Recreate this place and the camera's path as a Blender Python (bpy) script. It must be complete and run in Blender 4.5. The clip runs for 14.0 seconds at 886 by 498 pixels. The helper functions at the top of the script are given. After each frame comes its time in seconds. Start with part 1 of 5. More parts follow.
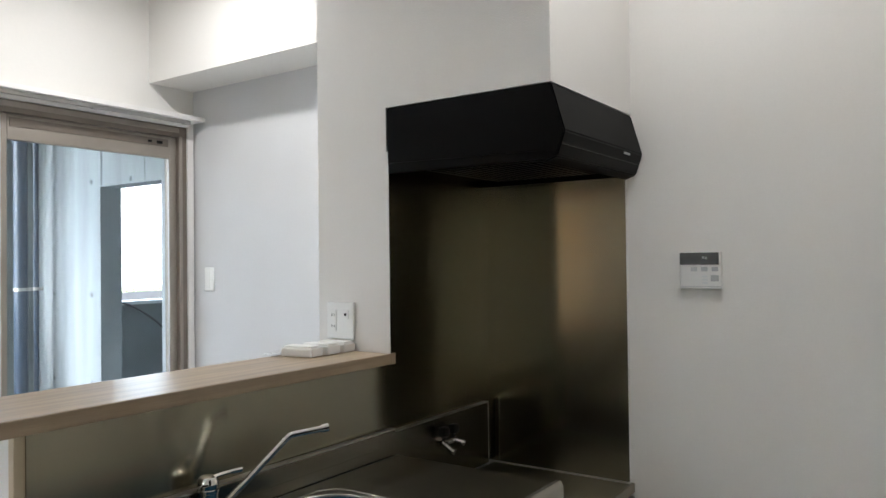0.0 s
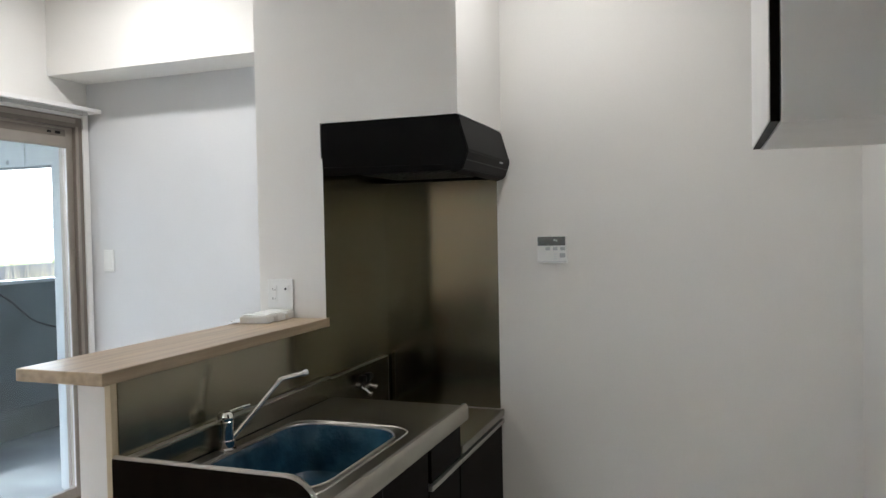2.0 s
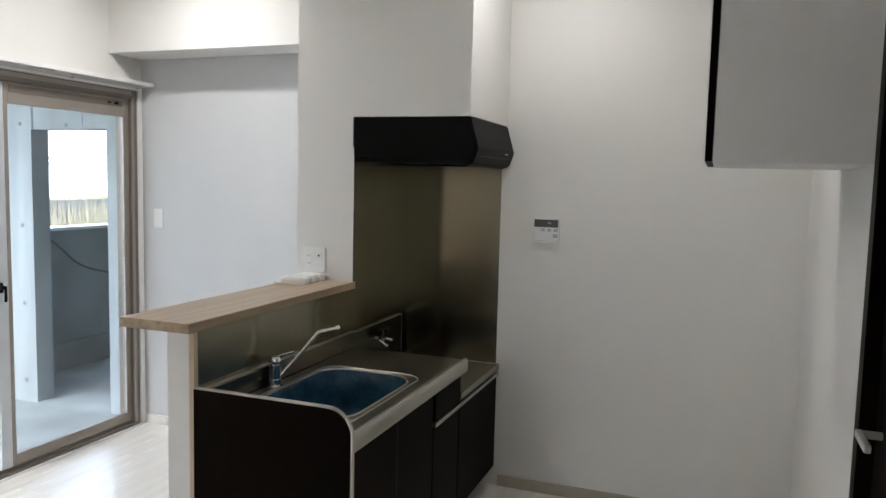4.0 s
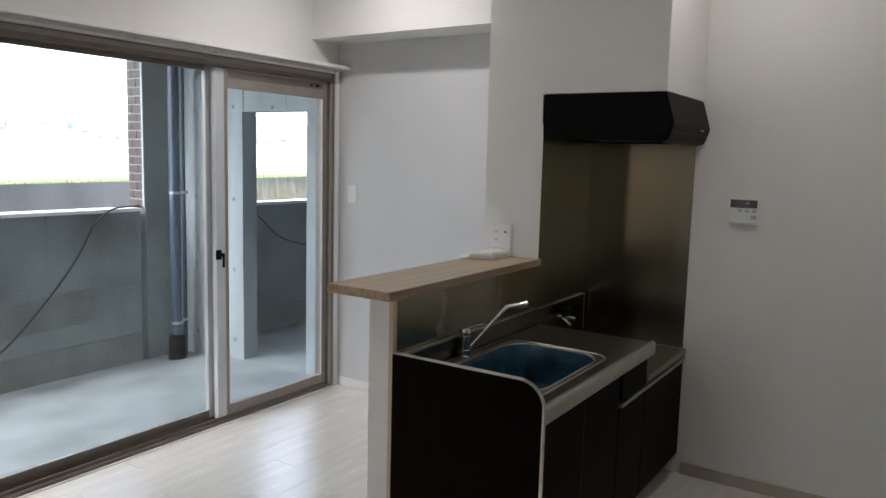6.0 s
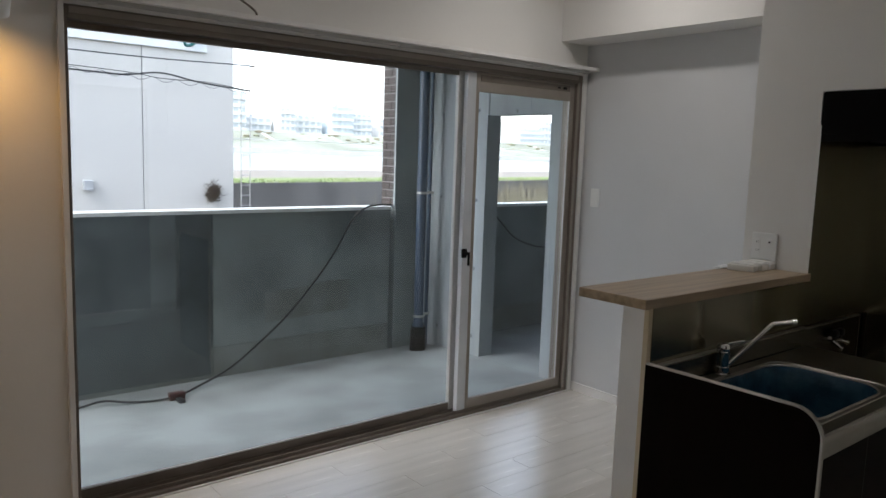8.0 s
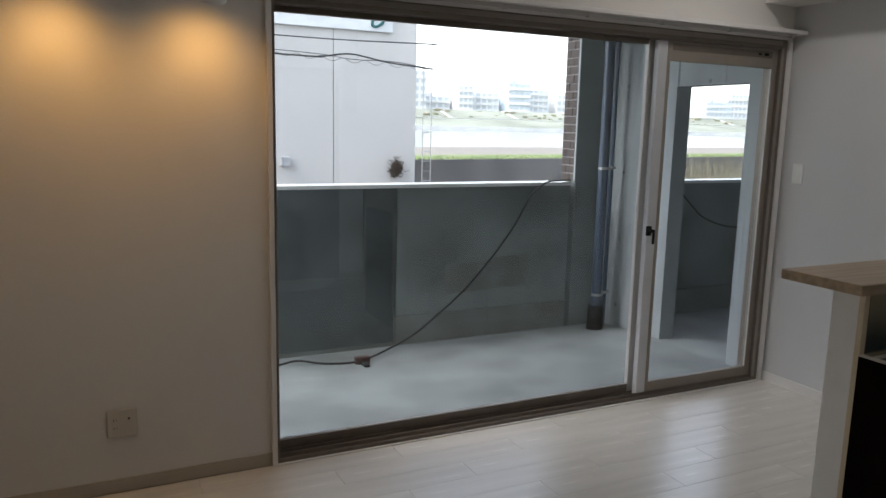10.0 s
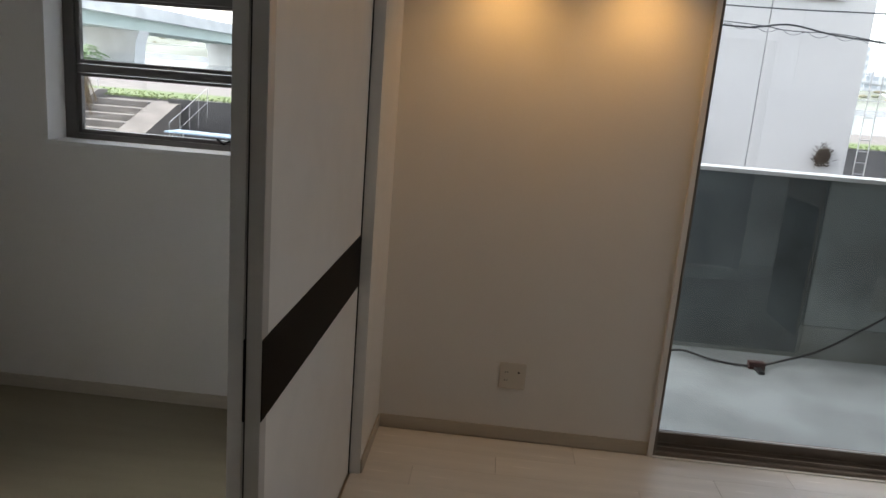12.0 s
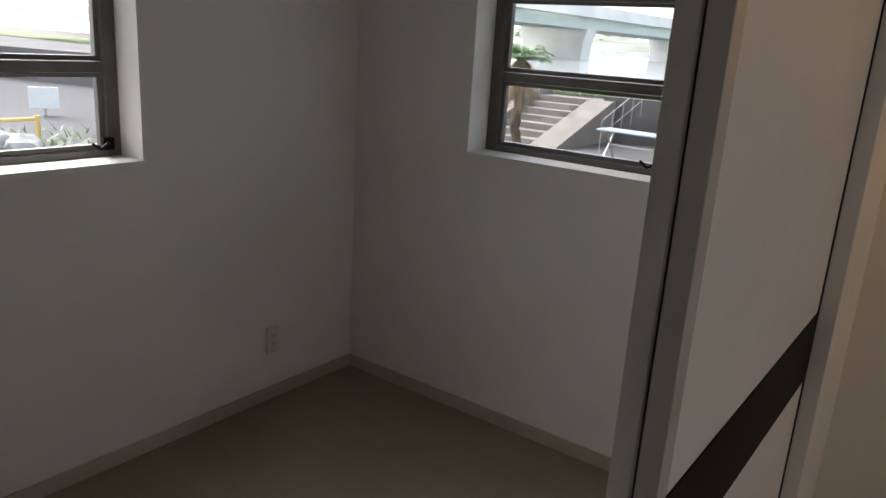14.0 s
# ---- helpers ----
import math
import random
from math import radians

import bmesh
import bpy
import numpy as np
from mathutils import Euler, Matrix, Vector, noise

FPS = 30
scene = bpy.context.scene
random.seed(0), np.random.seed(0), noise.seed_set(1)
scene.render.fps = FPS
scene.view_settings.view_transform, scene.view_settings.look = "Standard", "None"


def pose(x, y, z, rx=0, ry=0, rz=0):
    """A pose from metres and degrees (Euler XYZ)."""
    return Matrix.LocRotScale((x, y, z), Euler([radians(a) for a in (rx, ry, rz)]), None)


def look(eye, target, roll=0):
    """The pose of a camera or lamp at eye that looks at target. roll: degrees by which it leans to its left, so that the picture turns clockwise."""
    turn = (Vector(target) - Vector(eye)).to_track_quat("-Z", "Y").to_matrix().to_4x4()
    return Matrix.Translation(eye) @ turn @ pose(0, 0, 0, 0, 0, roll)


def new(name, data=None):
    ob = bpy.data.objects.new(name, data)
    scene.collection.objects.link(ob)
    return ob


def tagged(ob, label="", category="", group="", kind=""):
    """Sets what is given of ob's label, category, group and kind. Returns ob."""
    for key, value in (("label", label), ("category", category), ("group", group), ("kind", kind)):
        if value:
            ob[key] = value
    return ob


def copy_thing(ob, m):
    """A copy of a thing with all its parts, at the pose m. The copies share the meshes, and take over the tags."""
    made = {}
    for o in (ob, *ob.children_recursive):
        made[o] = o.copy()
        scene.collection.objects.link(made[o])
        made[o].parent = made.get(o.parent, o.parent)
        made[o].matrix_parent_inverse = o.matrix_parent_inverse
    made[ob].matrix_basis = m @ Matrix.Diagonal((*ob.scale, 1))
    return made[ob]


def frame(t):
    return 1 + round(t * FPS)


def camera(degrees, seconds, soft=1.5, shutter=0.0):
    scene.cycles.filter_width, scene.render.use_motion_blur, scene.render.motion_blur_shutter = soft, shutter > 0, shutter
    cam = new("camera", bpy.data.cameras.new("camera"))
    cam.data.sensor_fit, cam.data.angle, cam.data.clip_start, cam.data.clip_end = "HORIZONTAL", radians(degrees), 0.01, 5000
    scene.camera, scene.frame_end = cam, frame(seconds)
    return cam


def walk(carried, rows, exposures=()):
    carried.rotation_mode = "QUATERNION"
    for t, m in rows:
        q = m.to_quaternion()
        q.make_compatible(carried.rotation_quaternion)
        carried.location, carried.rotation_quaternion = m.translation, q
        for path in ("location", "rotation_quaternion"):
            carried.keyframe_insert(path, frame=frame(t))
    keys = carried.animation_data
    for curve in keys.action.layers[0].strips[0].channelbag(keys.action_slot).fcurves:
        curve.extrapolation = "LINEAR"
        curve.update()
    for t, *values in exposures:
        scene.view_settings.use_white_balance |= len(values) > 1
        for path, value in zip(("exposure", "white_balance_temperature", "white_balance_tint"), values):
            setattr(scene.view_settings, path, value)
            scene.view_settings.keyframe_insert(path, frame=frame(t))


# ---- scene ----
cam = camera(61.8, 14.0)
PATH = [
    (0, (-2.392, -1.443, 1.401), (-0.745, -0.31, 1.432), -0.7),
    (0.5, (-2.456, -1.417, 1.381), (-0.816, -0.272, 1.403), -0.6),
    (1, (-2.625, -1.42, 1.387), (-0.953, -0.323, 1.353), -2.2),
    (1.5, (-2.877, -1.41, 1.412), (-1.057, -0.583, 1.351), -2.1),
    (2, (-3.168, -1.418, 1.453), (-1.286, -0.745, 1.402), -1.1),
    (2.2, (-3.243, -1.449, 1.48), (-1.342, -0.831, 1.438), -0.1),
    (4.3, (-3.696, -1.588, 1.596), (-1.844, -0.864, 1.39), 1.3),
    (4.5, (-3.707, -1.584, 1.587), (-1.87, -0.821, 1.381), 1.1),
    (5, (-3.711, -1.58, 1.584), (-1.921, -0.714, 1.367), 1.1),
    (5.5, (-3.721, -1.552, 1.58), (-1.987, -0.582, 1.348), 1.2),
    (6, (-3.728, -1.523, 1.579), (-2.068, -0.435, 1.333), 1.5),
    (6.5, (-3.734, -1.5, 1.58), (-2.164, -0.288, 1.327), 1.2),
    (7, (-3.745, -1.471, 1.573), (-2.274, -0.137, 1.333), 1.5),
    (7.5, (-3.759, -1.447, 1.572), (-2.398, -0.001, 1.328), 1.7),
    (8, (-3.776, -1.427, 1.567), (-2.516, 0.106, 1.314), 1.9),
    (8.5, (-3.787, -1.411, 1.558), (-2.634, 0.201, 1.284), 2.4),
    (11, (-3.815, -1.355, 1.545), (-3.267, 0.536, 1.191), 3.0),
    (11.5, (-3.853, -1.274, 1.529), (-3.581, 0.668, 1.136), 5.1),
    (12, (-3.862, -1.233, 1.546), (-3.983, 0.712, 1.094), 4.6),
    (12.5, (-3.918, -1.096, 1.582), (-4.322, 0.814, 1.146), 3.6),
    (13, (-3.981, -0.949, 1.571), (-4.645, 0.884, 1.121), 4.0),
    (13.5, (-4.004, -0.793, 1.586), (-4.978, 0.884, 1.094), 6.3),
    (14, (-4.052, -0.695, 1.586), (-5.18, 0.865, 1.045), 3.7),
]
# exposure of the clip's camera: seconds, stops, white balance
EXPOSURES = [(0, 3.7, 6200, 10), (2, 3.7, 6200, 10), (5, 3.3, 6250, 11), (6.5, 2.75, 6350, 12), (8.5, 2.05, 6500, 12), (11, 1.95, 6650, 13), (12, 2.05, 6700, 13),
             (12.5, 2.65, 6750, 15), (13, 2.75, 6800, 15), (13.5, 2.15, 6900, 15), (14, 2.05, 6850, 15)]
walk(cam, [(t, look(eye, target, roll)) for t, eye, target, roll in PATH], EXPOSURES)

# ---- world, sun and lamps ----
world = bpy.data.worlds.new("sky")
scene.world = world
world.use_nodes = True
wn = world.node_tree.nodes
sky = wn.new("ShaderNodeTexSky")
sky.sky_type = "NISHITA"
sky.sun_disc = False
sky.sun_elevation = radians(46)
sky.sun_rotation = radians(-86)
sky.air_density, sky.dust_density, sky.ozone_density = 1.0, 1.2, 1.0
wn["Background"].inputs["Strength"].default_value = 0.15
haze = wn.new("ShaderNodeHueSaturation")  # an overcast sky is greyer
haze.inputs["Saturation"].default_value = 0.5
world.node_tree.links.new(sky.outputs["Color"], haze.inputs["Color"])
world.node_tree.links.new(haze.outputs["Color"], wn["Background"].inputs["Color"])


def lamp(name, kind, m, energy, color, size=0.1, spot=60, blend=0.6):
    data = bpy.data.lights.new(name, kind)
    data.energy, data.color = energy, color
    if kind == "SUN":
        data.angle = radians(size)
    elif kind == "AREA":
        data.shape, data.size = "DISK", size
    else:
        data.shadow_soft_size = size
    if kind == "SPOT":
        data.spot_size, data.spot_blend = radians(spot), blend
    ob = new(name, data)
    ob.matrix_world = m
    return ob


# veiled sun high over the river, spread wide by the overcast
lamp("sun", "SUN", look((-26, 2, 27), (0, 0, 0)), 1.5, (1.0, 0.98, 0.96), 50)


# downlights in the ceiling, the unseen third added as fill, and two warm spots on the window wall
DOWNLIGHTS_AND_FILL = [(-0.62, -0.95, 0.43), (-0.80, 1.00, 1.05), (-2.25, 0.75, 0.35)]
for dx, dy, power in DOWNLIGHTS_AND_FILL:
    lamp("downlight_fill_lamp", "AREA", pose(dx, dy, 2.762), power, (1.0, 0.97, 0.93), 0.13)
SPOTS = [(-3.87, 1.55, 2.02, 1.60), (-3.34, 1.55, 2.01, 1.57)]
for sx, sy, sz, aim in SPOTS:
    lamp("spot_lamp", "SPOT", look((sx, sy, sz), (sx - 0.03, 1.812, aim)), 1.5, (1.0, 0.54, 0.16), 0.04, 128, 1.0)


# ---- materials ----
def mat(name, color, rough=0.5, metal=0.0, vary=0.08, scale=6.0, grain=0.0, grain_scale=120.0, stretch=(1, 1, 1),
        island=0.0, bump=0.0, bump_scale=80.0, bump_depth=0.004, second=None, coat=0.0, rough_vary=0.0):
    """Procedural surface: large stains (vary), fine grain, per-object change (island), relief (bump)."""
    m = bpy.data.materials.new(name)
    m.use_nodes = True
    n, l = m.node_tree.nodes, m.node_tree.links
    b = n["Principled BSDF"]
    b.inputs["Roughness"].default_value = rough
    b.inputs["Metallic"].default_value = metal
    b.inputs["Coat Weight"].default_value = coat
    co = n.new("ShaderNodeTexCoord")
    mp = n.new("ShaderNodeMapping")
    mp.inputs["Scale"].default_value = stretch
    l.new(co.outputs["Object"], mp.inputs["Vector"])
    big = n.new("ShaderNodeTexNoise")
    big.inputs["Scale"].default_value, big.inputs["Detail"].default_value = scale, 5
    l.new(mp.outputs["Vector"], big.inputs["Vector"])
    fine = n.new("ShaderNodeTexNoise")
    fine.inputs["Scale"].default_value, fine.inputs["Detail"].default_value = grain_scale, 3
    l.new(mp.outputs["Vector"], fine.inputs["Vector"])
    mix = n.new("ShaderNodeMix")
    mix.data_type = "RGBA"
    lo = second or tuple(c * (1 - 2 * vary) for c in color)
    mix.inputs[6].default_value = (*lo, 1)
    mix.inputs[7].default_value = (*color, 1)
    ramp = n.new("ShaderNodeMapRange")
    ramp.inputs[1].default_value, ramp.inputs[2].default_value = 0.3, 0.62
    l.new(big.outputs["Fac"], ramp.inputs[0])
    l.new(ramp.outputs[0], mix.inputs[0])
    out = mix.outputs[2]
    if grain or island:
        hsv = n.new("ShaderNodeHueSaturation")
        l.new(out, hsv.inputs["Color"])
        val = n.new("ShaderNodeMath")
        val.operation = "MULTIPLY_ADD"
        l.new(fine.outputs["Fac"], val.inputs[0])
        val.inputs[1].default_value, val.inputs[2].default_value = 2 * grain, 1 - grain
        src = val.outputs[0]
        if island:
            info = n.new("ShaderNodeObjectInfo")
            add = n.new("ShaderNodeMath")
            add.operation = "MULTIPLY_ADD"
            l.new(info.outputs["Random"], add.inputs[0])
            add.inputs[1].default_value = island
            l.new(src, add.inputs[2])
            src = add.outputs[0]
        l.new(src, hsv.inputs["Value"])
        out = hsv.outputs["Color"]
    l.new(out, b.inputs["Base Color"])
    if rough_vary:
        rr = n.new("ShaderNodeMapRange")
        rr.inputs[3].default_value, rr.inputs[4].default_value = rough - rough_vary, rough + rough_vary
        l.new(big.outputs["Fac"], rr.inputs[0])
        l.new(rr.outputs[0], b.inputs["Roughness"])
    if bump:
        tex = n.new("ShaderNodeTexNoise")
        tex.inputs["Scale"].default_value, tex.inputs["Detail"].default_value = bump_scale, 4
        l.new(mp.outputs["Vector"], tex.inputs["Vector"])
        bp = n.new("ShaderNodeBump")
        bp.inputs["Strength"].default_value, bp.inputs["Distance"].default_value = bump, bump_depth
        l.new(tex.outputs["Fac"], bp.inputs["Height"])
        l.new(bp.outputs["Normal"], b.inputs["Normal"])
    return m


def glass_mat(name, tint=(0.93, 0.97, 0.97)):
    m = bpy.data.materials.new(name)
    m.use_nodes = True
    b = m.node_tree.nodes["Principled BSDF"]
    b.inputs["Base Color"].default_value = (*tint, 1)
    b.inputs["Roughness"].default_value = 0.0
    b.inputs["Transmission Weight"].default_value = 1.0
    b.inputs["IOR"].default_value = 1.45
    return m


def glow_mat(name, color, strength):
    m = bpy.data.materials.new(name)
    m.use_nodes = True
    b = m.node_tree.nodes["Principled BSDF"]
    b.inputs["Emission Color"].default_value = (*color, 1)
    b.inputs["Emission Strength"].default_value = strength
    return m


WALLPAPER = mat("white_wallpaper", (0.77, 0.755, 0.725), 0.85, vary=0.015, scale=1.5, grain=0.02, bump=0.25, bump_scale=260)
ACCENT = mat("grey_wallpaper", (0.64, 0.645, 0.65), 0.85, vary=0.02, scale=2, grain=0.03, bump=0.3, bump_scale=220)
PAINT = mat("white_trim_paint", (0.78, 0.77, 0.75), 0.45, vary=0.02, scale=8)
BASEBOARD = mat("pale_baseboard", (0.47, 0.42, 0.345), 0.5, vary=0.04, scale=10, stretch=(1, 8, 8))
PLANK = mat("whitewashed_floorboard", (0.84, 0.80, 0.735), 0.26, vary=0.05, scale=2.0, grain=0.05, grain_scale=30, stretch=(0.7, 9, 9), island=0.06, bump=0.05, bump_scale=40, coat=0.9, rough_vary=0.06)
PLANK.node_tree.nodes["Principled BSDF"].inputs["Coat Roughness"].default_value = 0.26
JOINT = mat("floor_joint", (0.52, 0.46, 0.39), 0.7)
OAK = mat("oiled_oak", (0.43, 0.325, 0.215), 0.36, vary=0.16, scale=3.0, grain=0.12, grain_scale=40, stretch=(0.8, 14, 14), bump=0.05, bump_scale=60)
PALEWOOD = mat("pale_wood_trim", (0.60, 0.50, 0.35), 0.45, vary=0.08, scale=5, stretch=(9, 9, 0.8))
STEEL = mat("brushed_steel", (0.325, 0.302, 0.226), 0.17, 1.0, vary=0.02, scale=3, grain=0.015, grain_scale=50, stretch=(14, 14, 0.5), rough_vary=0.02)
STEEL_TOP = mat("worktop_steel", (0.30, 0.285, 0.24), 0.3, 1.0, vary=0.01, scale=5, grain=0.01, grain_scale=200)
STEEL_GUARD = mat("guard_steel", (0.27, 0.255, 0.21), 0.26, 1.0, vary=0.015, scale=5, grain=0.01, grain_scale=200)
STEEL_LIP = mat("satin_steel_lip", (0.46, 0.445, 0.40), 0.42, 1.0, vary=0.02, scale=7)
STEEL_RIM = mat("bright_steel_edge", (0.50, 0.485, 0.45), 0.32, 1.0, vary=0.04, scale=9)
tangent = STEEL.node_tree.nodes.new("ShaderNodeTangent")  # brushed across, so gleams draw out upright
tangent.direction_type, tangent.axis = "RADIAL", "Z"
brushed = STEEL.node_tree.nodes["Principled BSDF"]
STEEL.node_tree.links.new(tangent.outputs["Tangent"], brushed.inputs["Tangent"])
brushed.inputs["Anisotropic"].default_value = 0.9
brushed.inputs["Anisotropic Rotation"].default_value = 0.25
CHROME = mat("chrome", (0.80, 0.80, 0.80), 0.07, 1.0, vary=0.02)
DARKWOOD = mat("dark_brown_laminate", (0.0058, 0.0037, 0.0025), 0.42, vary=0.15, scale=4, grain=0.1, grain_scale=60, stretch=(6, 6, 0.6), bump=0.02)
BLACK = mat("black_enamel", (0.0032, 0.0032, 0.0033), 0.40, vary=0.1, scale=10, bump=0.03, bump_scale=400)
BLACKPLASTIC = mat("black_plastic", (0.012, 0.012, 0.012), 0.3, vary=0.1)
BLUEFILM = mat("blue_protective_film", (0.013, 0.048, 0.085), 0.14, vary=0.3, scale=9, second=(0.034, 0.10, 0.155), bump=1.0, bump_scale=14, bump_depth=0.014)
BEIGEPLASTIC = mat("beige_plastic", (0.64, 0.60, 0.53), 0.4, vary=0.01)
WHITEPLASTIC = mat("white_plastic", (0.80, 0.80, 0.78), 0.35, vary=0.01)
GREYPLASTIC = mat("grey_plastic", (0.42, 0.43, 0.44), 0.4, vary=0.02)
BRONZE = mat("bronze_aluminium", (0.18, 0.150, 0.124), 0.42, 0.2, vary=0.06, scale=12, stretch=(1, 1, 0.4))
TANALU = mat("tan_aluminium", (0.30, 0.265, 0.23), 0.42, 0.2, vary=0.04, scale=10)
ALUMINIUM = mat("grey_aluminium", (0.50, 0.49, 0.475), 0.38, 0.25, vary=0.04, scale=10)
# silver made paler to hold the sky's gleam in its colour
SILVER_GLARE = mat("silver_glare_aluminium", (0.60, 0.62, 0.64), 0.35, 0.1, vary=0.03, scale=10)
GAP_BLACK = mat("black_gap_fill", (0.015, 0.015, 0.015), 0.6)
CONCRETE = mat("cast_concrete", (0.215, 0.25, 0.252), 0.85, vary=0.26, scale=1.7, grain=0.03, grain_scale=40)
CONCRETE_PALE = mat("pale_concrete", (0.325, 0.36, 0.375), 0.8, vary=0.15, scale=2.2, grain=0.08, grain_scale=26, stretch=(1, 3, 0.35), bump=0.04, bump_scale=60)
MORTAR = mat("trowelled_mortar", (0.28, 0.312, 0.322), 0.7, vary=0.18, scale=2.4, grain=0.04, grain_scale=40, bump=0.08, bump_scale=40, rough_vary=0.12)
DAMP = mat("damp_concrete", (0.135, 0.158, 0.165), 0.75, vary=0.2, scale=3, grain=0.03, grain_scale=40)
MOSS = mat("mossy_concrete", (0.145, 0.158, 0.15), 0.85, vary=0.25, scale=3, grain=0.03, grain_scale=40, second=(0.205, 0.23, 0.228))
DAMP2 = mat("dark_cast_concrete", (0.10, 0.12, 0.125), 0.75, vary=0.25, scale=2.5, grain=0.03, grain_scale=40)
CAPPAINT = mat("white_coping_paint", (0.74, 0.76, 0.76), 0.5, vary=0.06, scale=6)
PIPE = mat("blue_grey_pipe", (0.04, 0.062, 0.096), 0.35, vary=0.03, scale=4)
TILE = mat("brown_wall_tile", (0.050, 0.038, 0.035), 0.5, vary=0.15, scale=20, island=0.2, bump=0.2)
JOINTPALE = mat("pale_tile_mortar", (0.42, 0.41, 0.40), 0.9, vary=0.05)
REDPLASTIC = mat("dull_red_plastic", (0.055, 0.020, 0.018), 0.45)
PANEL = mat("cream_facade_panel", (0.62, 0.60, 0.57), 0.85, vary=0.03, scale=1.2, grain=0.06, grain_scale=25, bump=0.5, bump_scale=30)
CABLE = mat("black_cable", (0.02, 0.022, 0.024), 0.5)
ASPHALT = mat("asphalt", (0.088, 0.085, 0.085), 0.9, vary=0.15, scale=0.4, grain=0.15, grain_scale=8, bump=0.3)
GRASS = mat("grass", (0.15, 0.21, 0.075), 0.9, vary=0.25, scale=1.2, grain=0.2, grain_scale=14, second=(0.18, 0.21, 0.08), bump=0.6, bump_scale=12)
WATER = mat("river_water", (0.36, 0.38, 0.38), 0.12, vary=0.08, scale=0.05, bump=0.3, bump_scale=0.8)
EMBANK = mat("weathered_embankment", (0.15, 0.142, 0.135), 0.9, vary=0.22, scale=0.5, grain=0.1, grain_scale=10, bump=0.08, bump_scale=8)
STEPS = mat("pale_concrete_step", (0.235, 0.21, 0.185), 0.9, vary=0.15, scale=2, grain=0.08, grain_scale=30, bump=0.3)
# far colours are paled so that they carry the distance haze themselves
FARWALL = mat("hazed_far_facade", (0.74, 0.74, 0.74), 0.8, vary=0.05, scale=0.05)
FARWINDOW = mat("hazed_far_window", (0.54, 0.58, 0.60), 0.3, vary=0.1, scale=0.2)
FARBLUE = mat("hazed_blue_facade", (0.58, 0.65, 0.70), 0.6, vary=0.1, scale=0.1)
FARGREEN = mat("hazed_bank_grass", (0.30, 0.32, 0.26), 0.9, vary=0.2, scale=0.04)
FARTREE = mat("hazed_foliage", (0.20, 0.22, 0.14), 0.9, vary=0.3, scale=0.5, second=(0.26, 0.20, 0.14))
LEAF = mat("palm_leaf", (0.10, 0.19, 0.055), 0.5, vary=0.2, scale=6, island=0.3)
DRYWEED = mat("pale_dry_weed", (0.36, 0.32, 0.22), 0.9, vary=0.2, scale=4)
DRYLEAF = mat("dry_palm_leaf", (0.26, 0.18, 0.09), 0.8, vary=0.2, scale=8)
BARK = mat("palm_bark", (0.13, 0.09, 0.06), 0.95, vary=0.3, scale=12, bump=0.9, bump_scale=30)
GREENPAINT = mat("pale_green_bridge_paint", (0.46, 0.54, 0.50), 0.6, vary=0.06, scale=0.3)
BRIDGEGREY = mat("bridge_concrete", (0.64, 0.64, 0.62), 0.85, vary=0.08, scale=0.3)
BENCHBLUE = mat("pale_blue_slat", (0.35, 0.46, 0.55), 0.5, vary=0.08)
YELLOW = mat("yellow_pole_paint", (0.62, 0.45, 0.16), 0.5, vary=0.08)
TEAL = mat("dark_teal_paint", (0.01, 0.11, 0.11), 0.5)
TWIG = mat("dry_twigs", (0.07, 0.05, 0.035), 0.95, vary=0.3)
STONE = mat("pale_boulder", (0.50, 0.49, 0.47), 0.9, vary=0.2, scale=5, bump=0.6, bump_scale=14)
CLEAR = glass_mat("clear_glass")
BRONZEGREY = mat("grey_bronze_aluminium", (0.15, 0.142, 0.135), 0.4, 0.2, vary=0.06, scale=12)
BEDFLOOR = mat("beige_sheet_floor", (0.28, 0.247, 0.17), 0.5, vary=0.05, scale=2, grain=0.04, grain_scale=30, stretch=(1, 6, 6))
for dark in (BLACK, BLACKPLASTIC):
    dark.node_tree.nodes["Principled BSDF"].inputs["Specular IOR Level"].default_value = 0.05
DARKWOOD.node_tree.nodes["Principled BSDF"].inputs["Specular IOR Level"].default_value = 0.03
SCREEN = mat("dark_display", (0.008, 0.009, 0.010), 0.3)


# ---- mesh helpers ----
def bm_box(bm, x0, x1, y0, y1, z0, z1, bevel=0.0):
    r = bmesh.ops.create_cube(bm, size=1.0, matrix=Matrix.Translation(((x0 + x1) / 2, (y0 + y1) / 2, (z0 + z1) / 2)) @ Matrix.Diagonal((abs(x1 - x0), abs(y1 - y0), abs(z1 - z0), 1)))
    if bevel:
        es = {e for v in r["verts"] for e in v.link_edges}
        bmesh.ops.bevel(bm, geom=list(es), offset=bevel, segments=2, affect="EDGES", profile=0.6)


def bm_cyl(bm, a, b, r0, r1=None, seg=16):
    a, b = Vector(a), Vector(b)
    m = Matrix.Translation((a + b) / 2) @ (b - a).to_track_quat("Z", "Y").to_matrix().to_4x4()
    return bmesh.ops.create_cone(bm, cap_ends=True, segments=seg, radius1=r0, radius2=r0 if r1 is None else r1, depth=(b - a).length, matrix=m)


